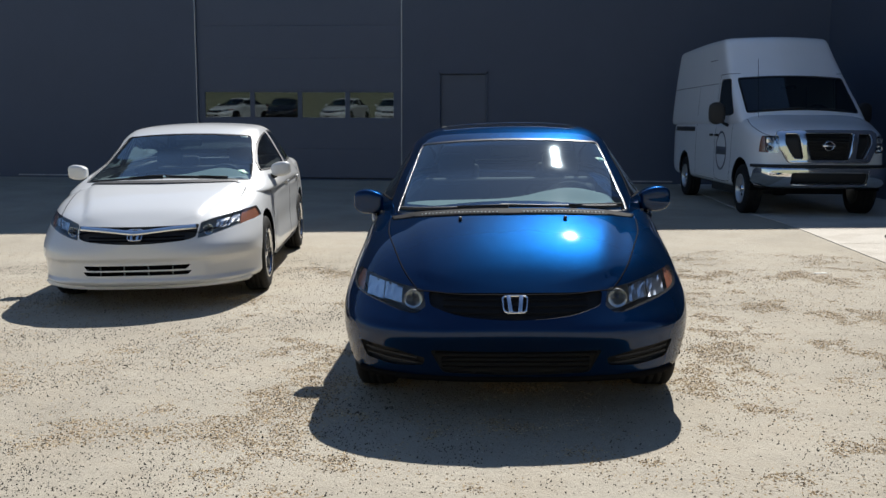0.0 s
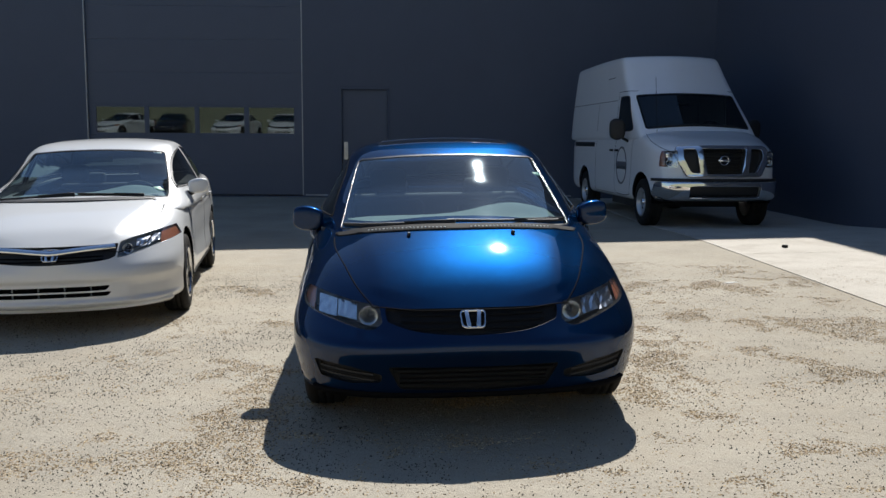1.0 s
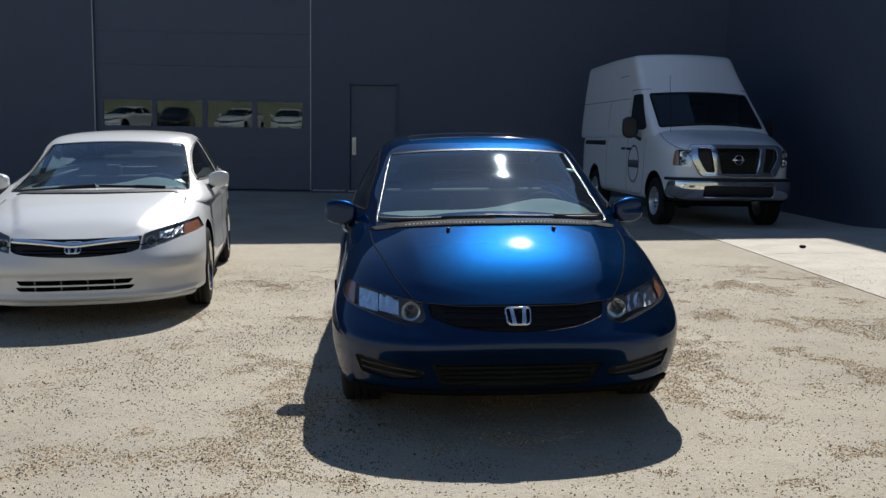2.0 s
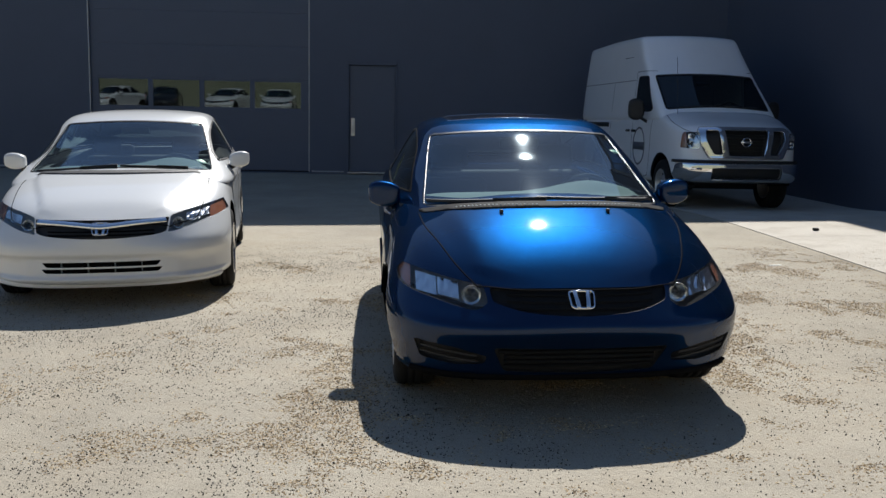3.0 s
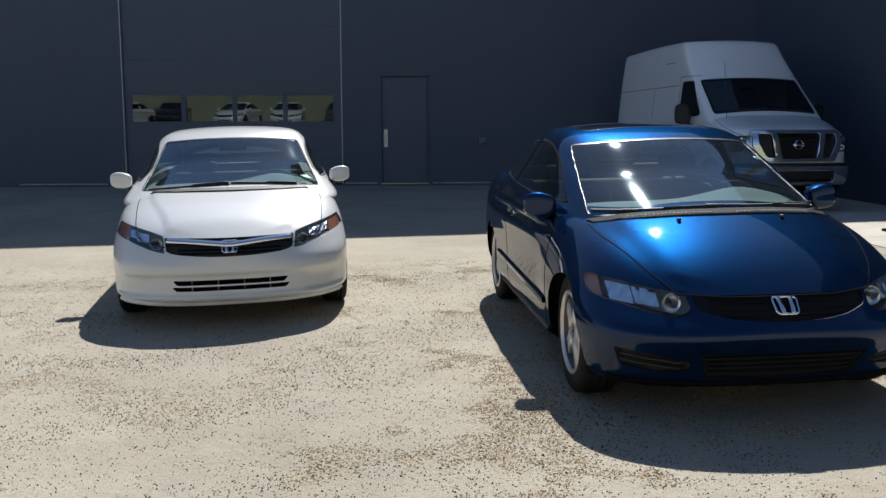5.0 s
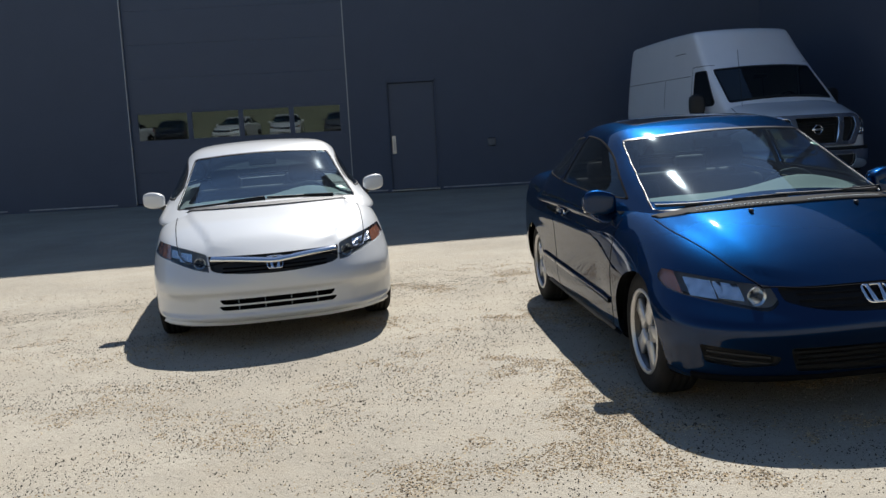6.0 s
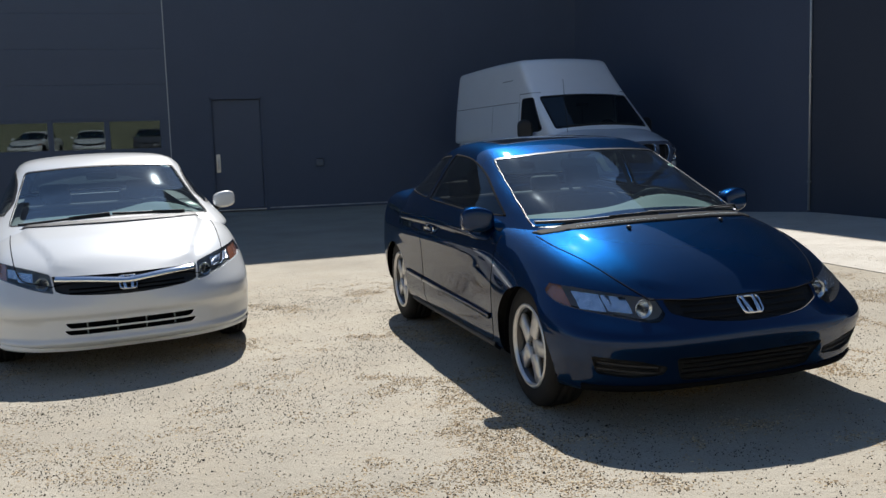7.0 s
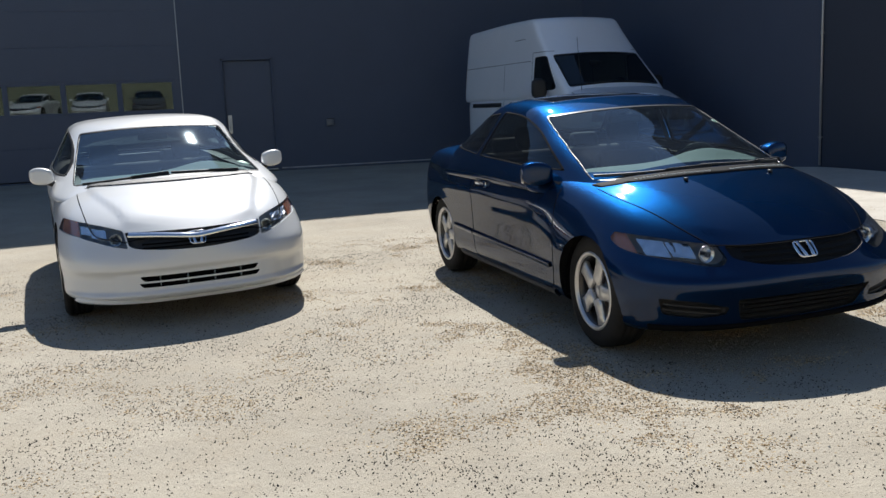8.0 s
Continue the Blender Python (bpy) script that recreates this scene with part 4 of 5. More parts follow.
    # cowl, wipers, washer jets
    cw = cut(BM_COPY(s), rounded(smooth_line([(-0.65, 0.185), (-0.4, 0.0), (0, -0.06), (0.4, 0.0), (0.65, 0.185)], 4) + smooth_line([(0.67, 0.26), (0.4, 0.09), (0, 0.03), (-0.4, 0.09), (-0.67, 0.26)], 4), 0.01, 1), 2, 1)
    part("cowl_panel", plated(shifted(cw, Vector((0, 0, 0.005))), 0.008), COWL, car, "dusty grey cowl grille")
    cw.free()
    for x in [-0.48 + 0.02 * i for i in range(49)]:
        yy = -0.085 + 0.45 * x * x
        loc, nor = cast(full, 2, 1, x, yy + 0.06)
        if loc is not None and abs(x) > 0.06:
            part("cowl_slot", boxed(x - 0.004, x + 0.004, loc.y - 0.014, loc.y + 0.014, loc.z + 0.001, loc.z + 0.007, 0.001, 1), TRIM_GREY, car)
    wiper(car, CANOPY_TREE(s), [(-0.02, 0.931), (-0.3, 0.926), (-0.62, 0.912)])
    wiper(car, CANOPY_TREE(s), [(0.6, 0.913), (0.3, 0.93), (-0.06, 0.941)])
    for x in (-0.27, 0.27):
        loc, nor = cast(full, 2, 1, x, -0.085)
        part("washer_jet", boxed(x - 0.009, x + 0.009, loc.y - 0.02, loc.y + 0.01, loc.z - 0.002, loc.z + 0.014, 0.004, 1), BLACK, car)
    interior(car, s, TRIM_LIGHT, TRIM_DARK)
    ct = CANOPY_TREE(s)
    for x, z in ((0.55, 1.15),):
        loc, nor = cast(ct, 1, -1, x, z)
        part("windscreen_sticker", boxed(-0.028, 0.028, -0.001, 0.001, -0.022, 0.022, m=Matrix.Translation(loc + Vector((0, 0.012, 0))) @ nor.to_track_quat('-Y', 'Z').to_matrix().to_4x4()), STICKER, car, "pale green inspection sticker")
    part("roof_antenna", revolve([(0.0, 0.0), (0.03, 0.006), (0.0, 0.012)], 10, m=pose(-0.47, 1.95, 1.34)), BLACK, car)
    return car


HULLS = {}


def BM_COPY(s):
    if s["y0"] not in HULLS:
        HULLS[s["y0"]] = (car_hull(s), BVHTree.FromBMesh(canopy(s)))
    return HULLS[s["y0"]][0]


def CANOPY_TREE(s):
    BM_COPY(s)
    return HULLS[s["y0"]][1]


# ---------------- white sedan ----------------
def sedan_form(x, y, z, a, c):
    """Folds of the sedan's front: bonnet creases, a lower bumper shelf and hollowed corners."""
    front = 1 - smooth01(-0.6, -0.15, y)
    if c > 0.9:
        edge = lerp(0.42, 0.60, smooth01(-0.8, 0.1, y))
        z += 0.014 * (1 - smooth01(edge - 0.012, edge + 0.03, abs(x))) * (1 - smooth01(0.1, 0.3, y)) * smooth01(-0.85, -0.6, y)
    if c < 0.9:
        y += front * 0.026 * smooth01(0.24, 0.262, z) * (1 - smooth01(0.385, 0.41, z)) * (1 - smooth01(0.86, 0.9, abs(x)))
        y += front * 0.026 * smooth01(0.52, 0.56, abs(x)) * smooth01(0.23, 0.25, z) * (1 - smooth01(0.34, 0.40, z))
        y += front * 0.03 * (1 - smooth01(0.16, 0.21, z))
    return (x, y, z)


SEDAN = dict(
    y0=-0.95, y1=3.58, bow=curve((-1, 0.44), (0.1, 0.43), (0.5, 0.52), (0.8, 0.58), (1, 0.58)), bow_p=curve((-1, 3.0), (0.2, 3.0), (0.6, 2.4), (1, 2.3)), rbow=0.22, crown=2.6, power=12, shoulder=0.80,
    W=curve((-0.95, 0.892), (-0.3, 0.89), (0.0, 0.884), (0.6, 0.878), (2.5, 0.88), (3.1, 0.86), (3.58, 0.80)),
    zc=curve((-0.95, 0.625), (-0.86, 0.662), (-0.65, 0.752), (-0.42, 0.825), (-0.2, 0.88), (0.0, 0.925), (0.3, 0.965), (1.0, 0.98), (2.7, 1.04), (3.3, 1.07), (3.58, 1.04)),
    zs=curve((-0.95, 0.60), (-0.6, 0.695), (-0.4, 0.755), (-0.2, 0.812), (0.0, 0.858), (0.3, 0.90), (0.6, 0.935), (1.5, 0.97), (2.7, 1.03), (3.58, 1.0)),
    zb=curve((-0.95, 0.17), (-0.3, 0.165), (0.6, 0.2), (2.6, 0.21), (3.58, 0.3)),
    side=curve((-1, 0.99), (-0.6, 1.0), (-0.1, 1.0), (0.45, 0.985), (1, 0.94)),
    wing=curve((-1, 0.98), (-0.6, 1.0), (-0.1, 1.0), (0.3, 0.99), (0.6, 0.965), (0.8, 0.935), (1, 0.875)),
    nose=curve((-1, 0.02), (-0.6, 0.0), (0.1, 0.0), (0.5, 0.01), (0.8, 0.04), (1, 0.08)),
    tail=curve((-1, 0.12), (-0.3, 0.0), (0.3, 0.02), (1, 0.1)), form=sedan_form,
    gf=curve((0, -0.40), (0.5, 0.36), (0.85, 0.86), (1, 1.10)), gr=curve((0, 3.4), (0.5, 2.95), (1, 2.35)),
    gz=0.80, gw0=0.915, gw1=0.625, gwp=1.15, gtaper=curve((0, 0.98), (0.3, 1.0), (0.75, 1.0), (1, 0.96)),
    gbow=0.24, grbow=0.25, rcrown=0.035, gpower=10,
    zr=curve((0.7, 1.29), (1.05, 1.345), (1.5, 1.415), (1.95, 1.43), (2.5, 1.375), (2.9, 1.24)),
    cab0=0.02, cab1=2.75, cabw=0.77, belt=0.90, dash_z=0.945, dash_len=0.8, drv=0.37, seatx=0.37, seaty=1.4, rear_seat=2.35, rvm=(1.1, 1.24),
)


def sedan(m, paint, name, label, group=""):
    s = SEDAN
    car = thing(name, label, "car", m, group)
    body, top = car_hull(s), canopy(s)
    full = BVHTree.FromBMesh(body)
    cut(body, rounded([(-0.4, 0.2), (0.4, 0.2), (0.64, 0.55), (0.64, 2.7), (-0.64, 2.7), (-0.64, 0.55)], 0.1), 2, 1, None, 0.3).free()
    for y in (0.0, 2.67):
        for sg in (-1, 1):
            cut(body, arch_circle(y, 0.335, 0.36), 0, sg, lambda c, q=sg: c.x * q > 0.55, -0.9).free()
            wheel_housing(car, 0.5, 0.87, y, 0.36, sg)
    ws = rounded(smooth_line([(-0.715, 0.922), (-0.4, 0.946), (0, 0.957), (0.4, 0.946), (0.715, 0.922)], 3) + smooth_line([(0.585, 1.303), (0.3, 1.323), (0, 1.33), (-0.3, 1.323), (-0.585, 1.303)], 3), 0.03, 2)
    glazed(top, ws, 1, -1, car, "windscreen", 0.009, GLASS, lambda c: c.y < 1.6)
    glazed(top, rounded([(-0.62, 1.07), (0.62, 1.07), (0.5, 1.325), (-0.5, 1.325)], 0.06), 1, 1, car, "rear_window", 0.02, GLASS_DARK)
    for sg in (-1, 1):
        glazed(top, rounded(smooth_line([(0.52, 0.985), (0.85, 1.13), (1.1, 1.235), (1.35, 1.305), (1.64, 1.335)], 3) + [(1.68, 1.005), (1.2, 0.995)], 0.03, 3), 0, sg, car, "door_window", 0.014, GLASS_DARK)
        glazed(top, rounded([(1.75, 1.01)] + smooth_line([(1.73, 1.345), (2.0, 1.338), (2.40, 1.25), (2.72, 1.10)], 3) + [(2.66, 1.055)], 0.03, 3), 0, sg, car, "rear_door_window", 0.014, GLASS_DARK)
    headliner(top, car)
    part("roof_shell", top, paint, car)
    for sx in (-1, 1):
        pl = rounded(smooth_line([(0.462, 0.662), (0.56, 0.69), (0.68, 0.715), (0.835, 0.745)], 4) + smooth_line([(0.87, 0.70), (0.835, 0.655), (0.70, 0.615), (0.55, 0.57), (0.448, 0.55)], 4), 0.010, 2)
        am = [(0.735, 0.5), (0.95, 0.5), (0.95, 0.9), (0.725, 0.9)]
        bulbs = [(0.512, 0.605, 0.040, "bowl"), (0.565, 0.655, 0.615, 0.672, "facets"), (0.655, 0.715, 0.64, 0.69, "facets")]
        if sx < 0:
            pl, am, bulbs = mirrored(pl), mirrored(am), mirrored_bulbs(bulbs)
        headlamp(body, pl, car, am, bulbs, depth=0.075, back=-0.20)
    grille = new("front_grille")
    grille.parent = car
    up = rounded(smooth_line([(-0.452, 0.652), (-0.25, 0.648), (0, 0.645), (0.25, 0.648), (0.452, 0.652)], 3) + smooth_line([(0.438, 0.565), (0.35, 0.54), (0, 0.522), (-0.35, 0.54), (-0.438, 0.565)], 3), 0.010, 2)
    g = cut(body, up, 1, -1)
    gt = BVHTree.FromBMesh(g)
    part("grille_recess", well(g, (0, 0.035, 0)), BLACK, grille, "black grille")
    g.free()
    part("grille_chrome", ribbon(gt, smooth_line([(-0.43, 0.632), (-0.25, 0.622), (-0.1, 0.608), (0, 0.60), (0.1, 0.608), (0.25, 0.622), (0.43, 0.632)], 4), 1, -1, 0.036, 0.014), CHROME, grille, "chrome grille bar")
    for z in (0.575, 0.55):
        part("grille_bar", ribbon(gt, [(-0.36, z), (0.36, z)], 1, -1, 0.008, -0.012), DEEP, grille)
    lower = new("lower_intake")
    lower.parent = car
    for z0, z1, k in ((0.326, 0.360, 0.40), (0.284, 0.314, 0.408)):
        lo = rounded([(-k, z1), (-k + 0.03, z0), (k - 0.03, z0), (k, z1)], 0.012, 2)
        g = cut(body, lo, 1, -1)
        gt = BVHTree.FromBMesh(g)
        part("intake_recess", well(g, (0, 0.06, 0)), DEEP, lower, "black intake slot")
        g.free()
        for x in (-0.27, -0.09, 0.09, 0.27):
            part("intake_rib", ribbon(gt, [(x, z0 + 0.004), (x, z1 - 0.004)], 1, -1, 0.008, -0.015), TRIM_GREY, lower)
    part("body_shell", body, paint, car)
    part("bumper_lip", ribbon(full, smooth_line([(-0.78, 0.205), (-0.4, 0.192), (0, 0.188), (0.4, 0.192), (0.78, 0.205)], 5), 1, -1, 0.05, 0.022), paint, car)
    emblem(car, full, 0.592, 0.125, 0.105)
    hood_edge = smooth_line([(0.69, 0.13), (0.695, -0.1), (0.68, -0.4), (0.655, -0.58), (0.60, -0.68), (0.46, -0.80)], 5)
    seams(car, full, mirror_lines([(2, 1, hood_edge)]) + [(2, 1, smooth_line([(-0.46, -0.80), (-0.25, -0.855), (0, -0.872), (0.25, -0.855), (0.46, -0.80)], 5))])
    door = smooth_line([(0.46, 0.92), (0.42, 0.6), (0.43, 0.38), (0.55, 0.26), (1.1, 0.25), (1.62, 0.255), (1.69, 0.35), (1.69, 0.7), (1.71, 0.98)], 5)
    rear = smooth_line([(1.72, 0.27), (2.1, 0.27), (2.28, 0.45), (2.42, 0.7), (2.6, 0.8), (2.63, 1.0)], 5)
    seams(car, full, both([door, rear]))
    for sg in (-1, 1):
        part("sill_strip", ribbon(full, [(0.45, 0.235), (1.2, 0.23), (2.2, 0.245)], 0, sg, 0.04, 0.014), BLACK, car)
        for yy in (1.5, 2.38):
            loc, nor = cast(full, 0, sg, yy, 0.84)
            h = new("door_handle")
            h.parent = car
            part("handle_cup", revolve([(0.003 * sg, 0.0), (0.003 * sg, 0.04), (-0.004 * sg, 0.045)], 20, m=Matrix.Translation(loc)), TRIM_GREY, h)
            part("handle_grip", boxed(loc.x + sg * 0.006 - 0.01, loc.x + sg * 0.02 + 0.008, yy - 0.1, yy + 0.1, 0.825, 0.853, 0.009, 2), paint, h)
        door_mirror(car, sg * 0.83, 0.66, 0.99, sg, paint, (0.175, 0.12, 0.135), sg * 0.76)
        for y in (0.0, 2.67):
            wheel(car, sg * 0.775, y, 0.316, 0.205, 0.19, sg, "black")
    cw = cut(BM_COPY(s), rounded(smooth_line([(-0.66, 0.13), (-0.4, -0.03), (0, -0.09), (0.4, -0.03), (0.66, 0.13)], 4) + smooth_line([(0.66, 0.19), (0.4, 0.06), (0, 0.01), (-0.4, 0.06), (-0.66, 0.19)], 4), 0.01, 1), 2, 1)
    part("cowl_panel", plated(shifted(cw, Vector((0, 0, 0.008))), 0.006), BLACK, car)
    cw.free()
    wiper(car, CANOPY_TREE(s), [(-0.02, 0.968), (-0.3, 0.956), (-0.64, 0.934)])
    wiper(car, CANOPY_TREE(s), [(0.52, 0.945), (0.3, 0.962), (0.0, 0.972)])
    interior(car, s, TRIM_LIGHT, TRIM_DARK)
    ct = CANOPY_TREE(s)
    for x, z, w, h, mt in ((0.615, 0.99, 0.032, 0.028, STICKER), (0.52, 1.29, 0.035, 0.014, PAPER)):
        loc, nor = cast(ct, 1, -1, x, z)
        part("windscreen_sticker", boxed(-w, w, -0.001, 0.001, -h * 1.6, h * 1.6, m=Matrix.Translation(loc + Vector((0, 0.012, 0))) @ nor.to_track_quat('-Y', 'Z').to_matrix().to_4x4()), mt, car, "small pale inspection sticker")
    for sx in (-1, 1):
        q = ribbon(full, [(sx * 0.6, 0.9), (sx * 0.84, 0.9)], 1, 1, 0.14, 0.006)
        part("tail_lamp", q, RED, car, "red tail lamp")
    return car


# ---------------- high-roof van ----------------
VAN = dict(
    y0=-0.98, y1=5.14, bow=0.22, rbow=0.06, crown=3.0, power=11, front_len=1.2, bow_p=3.0,
    W=curve((-0.98, 0.985), (-0.5, 1.0), (0.2, 1.01), (4.5, 1.01), (5.14, 1.0)),
    zc=curve((-0.98, 1.315), (-0.75, 1.375), (-0.3, 1.465), (0.15, 1.56), (0.5, 1.60), (1.2, 1.5), (5.14, 1.5)),
    zs=curve((-0.98, 1.26), (-0.5, 1.35), (0.0, 1.46), (0.4, 1.51), (1.2, 1.50), (5.14, 1.48)),
    zb=curve((-0.98, 0.44), (-0.4, 0.42), (0.7, 0.36), (4.5, 0.36), (5.14, 0.45)),
    side=curve((-1, 0.985), (-0.5, 1.0), (0.3, 1.0), (1, 0.98)),
    nose=curve((-1, 0.06), (-0.5, 0.0), (0.0, 0.03), (0.5, 0.05), (1, 0.08)),
    tail=curve((-1, 0.0), (1, 0.0)),
    gf=curve((0, -0.16), (0.15, 0.10), (0.53, 0.80), (0.8, 1.24), (1, 1.52)), gr=curve((0, 5.13), (1, 5.02)),
    gz=1.36, gw0=1.005, gw1=0.87, gwp=1.5, gtaper=curve((0, 1.0), (1, 1.0)),
    gbow=0.16, grbow=0.03, rcrown=0.03, gpower=26,
    zr=curve((0.0, 2.87), (1.5, 2.88), (3.0, 2.90), (5.14, 2.87)),
    cab0=0.1, cab1=2.0, cabw=0.9, belt=1.42, dash_z=1.62, dash_len=0.7, drv=0.45, seatx=0.45, seaty=1.3, rear_seat=1.9, rvm=(0.9, 2.0),
)


def van(m):
    s = VAN
    v = thing("cargo_van", "white high-roof cargo van with chrome grille and bumper, parked in shade", "van", m)
    body, top = hull(s), canopy(s)
    full = BVHTree.FromBMesh(body)
    top_full = BVHTree.FromBMesh(top)
    cut(body, rounded([(-0.85, 0.25), (0.85, 0.25), (0.85, 2.0), (-0.85, 2.0)], 0.2), 2, 1, None, 0.3).free()
    for y in (0.0, 3.71):
        for sg in (-1, 1):
            cut(body, arch_circle(y, 0.42, 0.46), 0, sg, lambda c, q=sg: c.x * q > 0.6, -0.9).free()
            wheel_housing(v, 0.6, 1.0, y, 0.46, sg, 0.42)
    ws = rounded(smooth_line([(-0.88, 1.56), (-0.4, 1.60), (0, 1.612), (0.4, 1.60), (0.88, 1.56)], 3) + smooth_line([(0.85, 2.15), (0.4, 2.175), (0, 2.182), (-0.4, 2.175), (-0.85, 2.15)], 3), 0.05, 3)
    glazed(top, ws, 1, -1, v, "windscreen", 0.03, GLASS_DARK)
    for sg in (-1, 1):
        glazed(top, rounded([(0.50, 1.57), (0.98, 2.14), (1.42, 2.14), (1.44, 1.53), (0.62, 1.53)], 0.06, 4), 0, sg, v, "door_window", 0.02, GLASS_DARK)
    part("roof_shell", top, PAINT_VAN, v)
    for sx in (-1, 1):
        pl = rounded([(0.70, 0.965), (0.70, 1.225), (0.99, 1.215), (0.985, 0.985)], 0.03, 3)
        am = [(0.86, 0.9), (1.05, 0.9), (1.05, 1.3), (0.86, 1.3)]
        bulbs = [(0.80, 1.04, 0.05, "bowl"), (0.80, 1.155, 0.05, "panel")]
        if sx < 0:
            pl, am, bulbs = mirrored(pl), mirrored(am), [(-b[0], *b[1:]) for b in bulbs]
        headlamp(body, pl, v, am, bulbs, back=-0.62, rim_mat=REFLECTOR)
    # grille: bright surround with three dark openings
    grille = new("front_grille")
    grille.parent = v
    fr = rounded([(-0.70, 1.292), (0.70, 1.292), (0.755, 1.17), (0.585, 0.825), (-0.585, 0.825), (-0.755, 1.17)], 0.06, 4)
    g = cut(body, fr, 1, -1)
    mid = cut(g, rounded([(-0.345, 1.25), (0.345, 1.25), (0.27, 0.868), (-0.27, 0.868)], 0.02, 2), 1, -1, None, -2)
    part("grille_mesh", well(mid, (0, 0.05, 0)), BLACK, grille, "black grille mesh")
    mt = BVHTree.FromBMesh(mid)
    mid.free()
    for z in (0.905, 0.955, 1.005, 1.055, 1.105, 1.155, 1.205):
        part("grille_bar", ribbon(mt, [(-0.26 - 0.18 * (z - 0.87), z), (0.26 + 0.18 * (z - 0.87), z)], 1, -1, 0.012, -0.025), BLACK, grille)
    for sx in (-1, 1):
        sd = rounded([(0.43, 1.245), (0.615, 1.242), (0.625, 1.12), (0.50, 0.888), (0.375, 0.888)], 0.03, 3)
        if sx < 0:
            sd = mirrored(sd)
        q = cut(g, sd, 1, -1, None, -2)
        part("grille_side_opening", well(q, (0, 0.05, 0)), BLACK, grille)
        q.free()
    part("grille_surround", plated(shifted(g, Vector((0, -0.02, 0))), -0.02), CHROME, grille, "chrome grille surround")
    g.free()
    bd = new("badge")
    bd.parent = v
    loc, nor = cast(full, 1, -1, 0.0, 1.08)
    part("badge_ring", revolve([(-0.012, 0.075), (-0.02, 0.068), (-0.012, 0.06), (0.01, 0.06), (0.01, 0.075)], 36, True, m=pose(loc.x, loc.y + 0.0, loc.z, 0, 0, 90)), CHROME, bd)
    part("badge_bar", boxed(-0.095, 0.095, loc.y - 0.016, loc.y + 0.004, 1.064, 1.096, 0.004, 1), CHROME, bd)
    # bumper
    bp = new("front_bumper")
    bp.parent = v
    outline = rounded([(-0.97, 0.53), (-0.95, 0.75), (0.95, 0.75), (0.97, 0.53), (0.78, 0.49), (-0.78, 0.49)], 0.05, 3)
    g = cut(hull(s), outline, 1, -1, lambda c: c.y < -0.2, -0.2)
    hole = cut(g, rounded([(-0.55, 0.53), (-0.55, 0.685), (0.55, 0.685), (0.55, 0.53)], 0.03, 3), 1, -1, None, -2)
    part("bumper_bar", plated(shifted(g, Vector((0, -0.06, 0))), -0.035), CHROME, bp, "chrome front bumper")
    part("bumper_opening", shifted(hole, Vector((0, -0.03, 0))), BLACK, bp)
    g.free()
    hole.free()
    part("bumper_step", ribbon(full, smooth_line([(-0.96, 0.775), (0, 0.775), (0.96, 0.775)], 5), 1, -1, 0.045, 0.05), BLACK, v)
    part("valance", ribbon(full, smooth_line([(-0.92, 0.46), (0, 0.455), (0.92, 0.46)], 5), 1, -1, 0.09, 0.02), BLACK, v)
    part("body_shell", body, PAINT_VAN, v)
    hood = smooth_line([(0.9, 0.1), (0.92, -0.2), (0.86, -0.6), (0.72, -0.83)], 5)
    seams(v, full, mirror_lines([(2, 1, hood)]), 0.008)
    seams(v, full, both([smooth_line([(0.52, 1.40), (0.55, 0.9), (0.62, 0.55), (0.75, 0.46), (1.42, 0.46), (1.52, 0.6), (1.52, 1.44)], 4), [(2.85, 0.44), (2.85, 1.46)], [(1.6, 0.44), (2.82, 0.44)]]), 0.008)
    seams(v, top_full, both([[(1.52, 1.5), (1.52, 2.22), (0.98, 2.22)], [(1.6, 2.08), (2.8, 2.08), (2.82, 1.55)], [(2.9, 2.08), (4.9, 2.08)], [(1.9, 2.5), (2.4, 2.5)]]), 0.009)
    for sg in (-1, 1):
        part("slide_rail", ribbon(full, [(2.95, 1.30), (4.55, 1.30)], 0, sg, 0.085, 0.006), BLACK, v)
        for yy in (1.40, 1.72):
            loc, nor = cast(full, 0, sg, yy, 1.2)
            part("door_handle", boxed(min(loc.x, loc.x + sg * 0.035), max(loc.x, loc.x + sg * 0.035), yy - 0.08, yy + 0.08, 1.185, 1.225, 0.01, 2), BLACK, v)
        door_mirror(v, sg * 1.06, 0.78, 1.56, sg, BLACK, (0.26, 0.16, 0.36), sg * 0.98)
        for yy in (0.0, 3.71):
            wheel(v, sg * 0.87, yy, 0.385, 0.225, 0.24, sg, "steel")
        # round sign on the front door: a ring with a plain bar
        tb = full
        dec = new("door_sign")
        dec.parent = v
        pts = [(1.12 + 0.30 * math.cos(2 * math.pi * i / 40), 0.95 + 0.31 * math.sin(2 * math.pi * i / 40)) for i in range(41)]
        part("sign_ring", ribbon(tb, pts, 0, sg, 0.035, 0.003, 0.05), SIGN_GREY, dec, "grey ring of a round door sign")
        part("sign_bar", ribbon(tb, [(0.84, 0.95), (1.40, 0.95)], 0, sg, 0.13, 0.003, 0.05), SIGN_GREY, dec, "grey bar across a round sign")
    part("windscreen_wiper", ribbon(top_full, [(-0.65, 1.60), (0.0, 1.635)], 1, -1, 0.018, 0.02), BLACK, v)
    part("windscreen_wiper", ribbon(top_full, [(0.05, 1.63), (0.65, 1.605)], 1, -1, 0.018, 0.02), BLACK, v)
    loc, nor = cast(full, 2, 1, -0.75, 0.02)
    part("aerial", tube([loc, loc + Vector((0.0, 0.15, 0.9))], 0.004, 6), BLACK, v)
    interior(v, s, TRIM_DARK, TRIM_DARK)
    return v


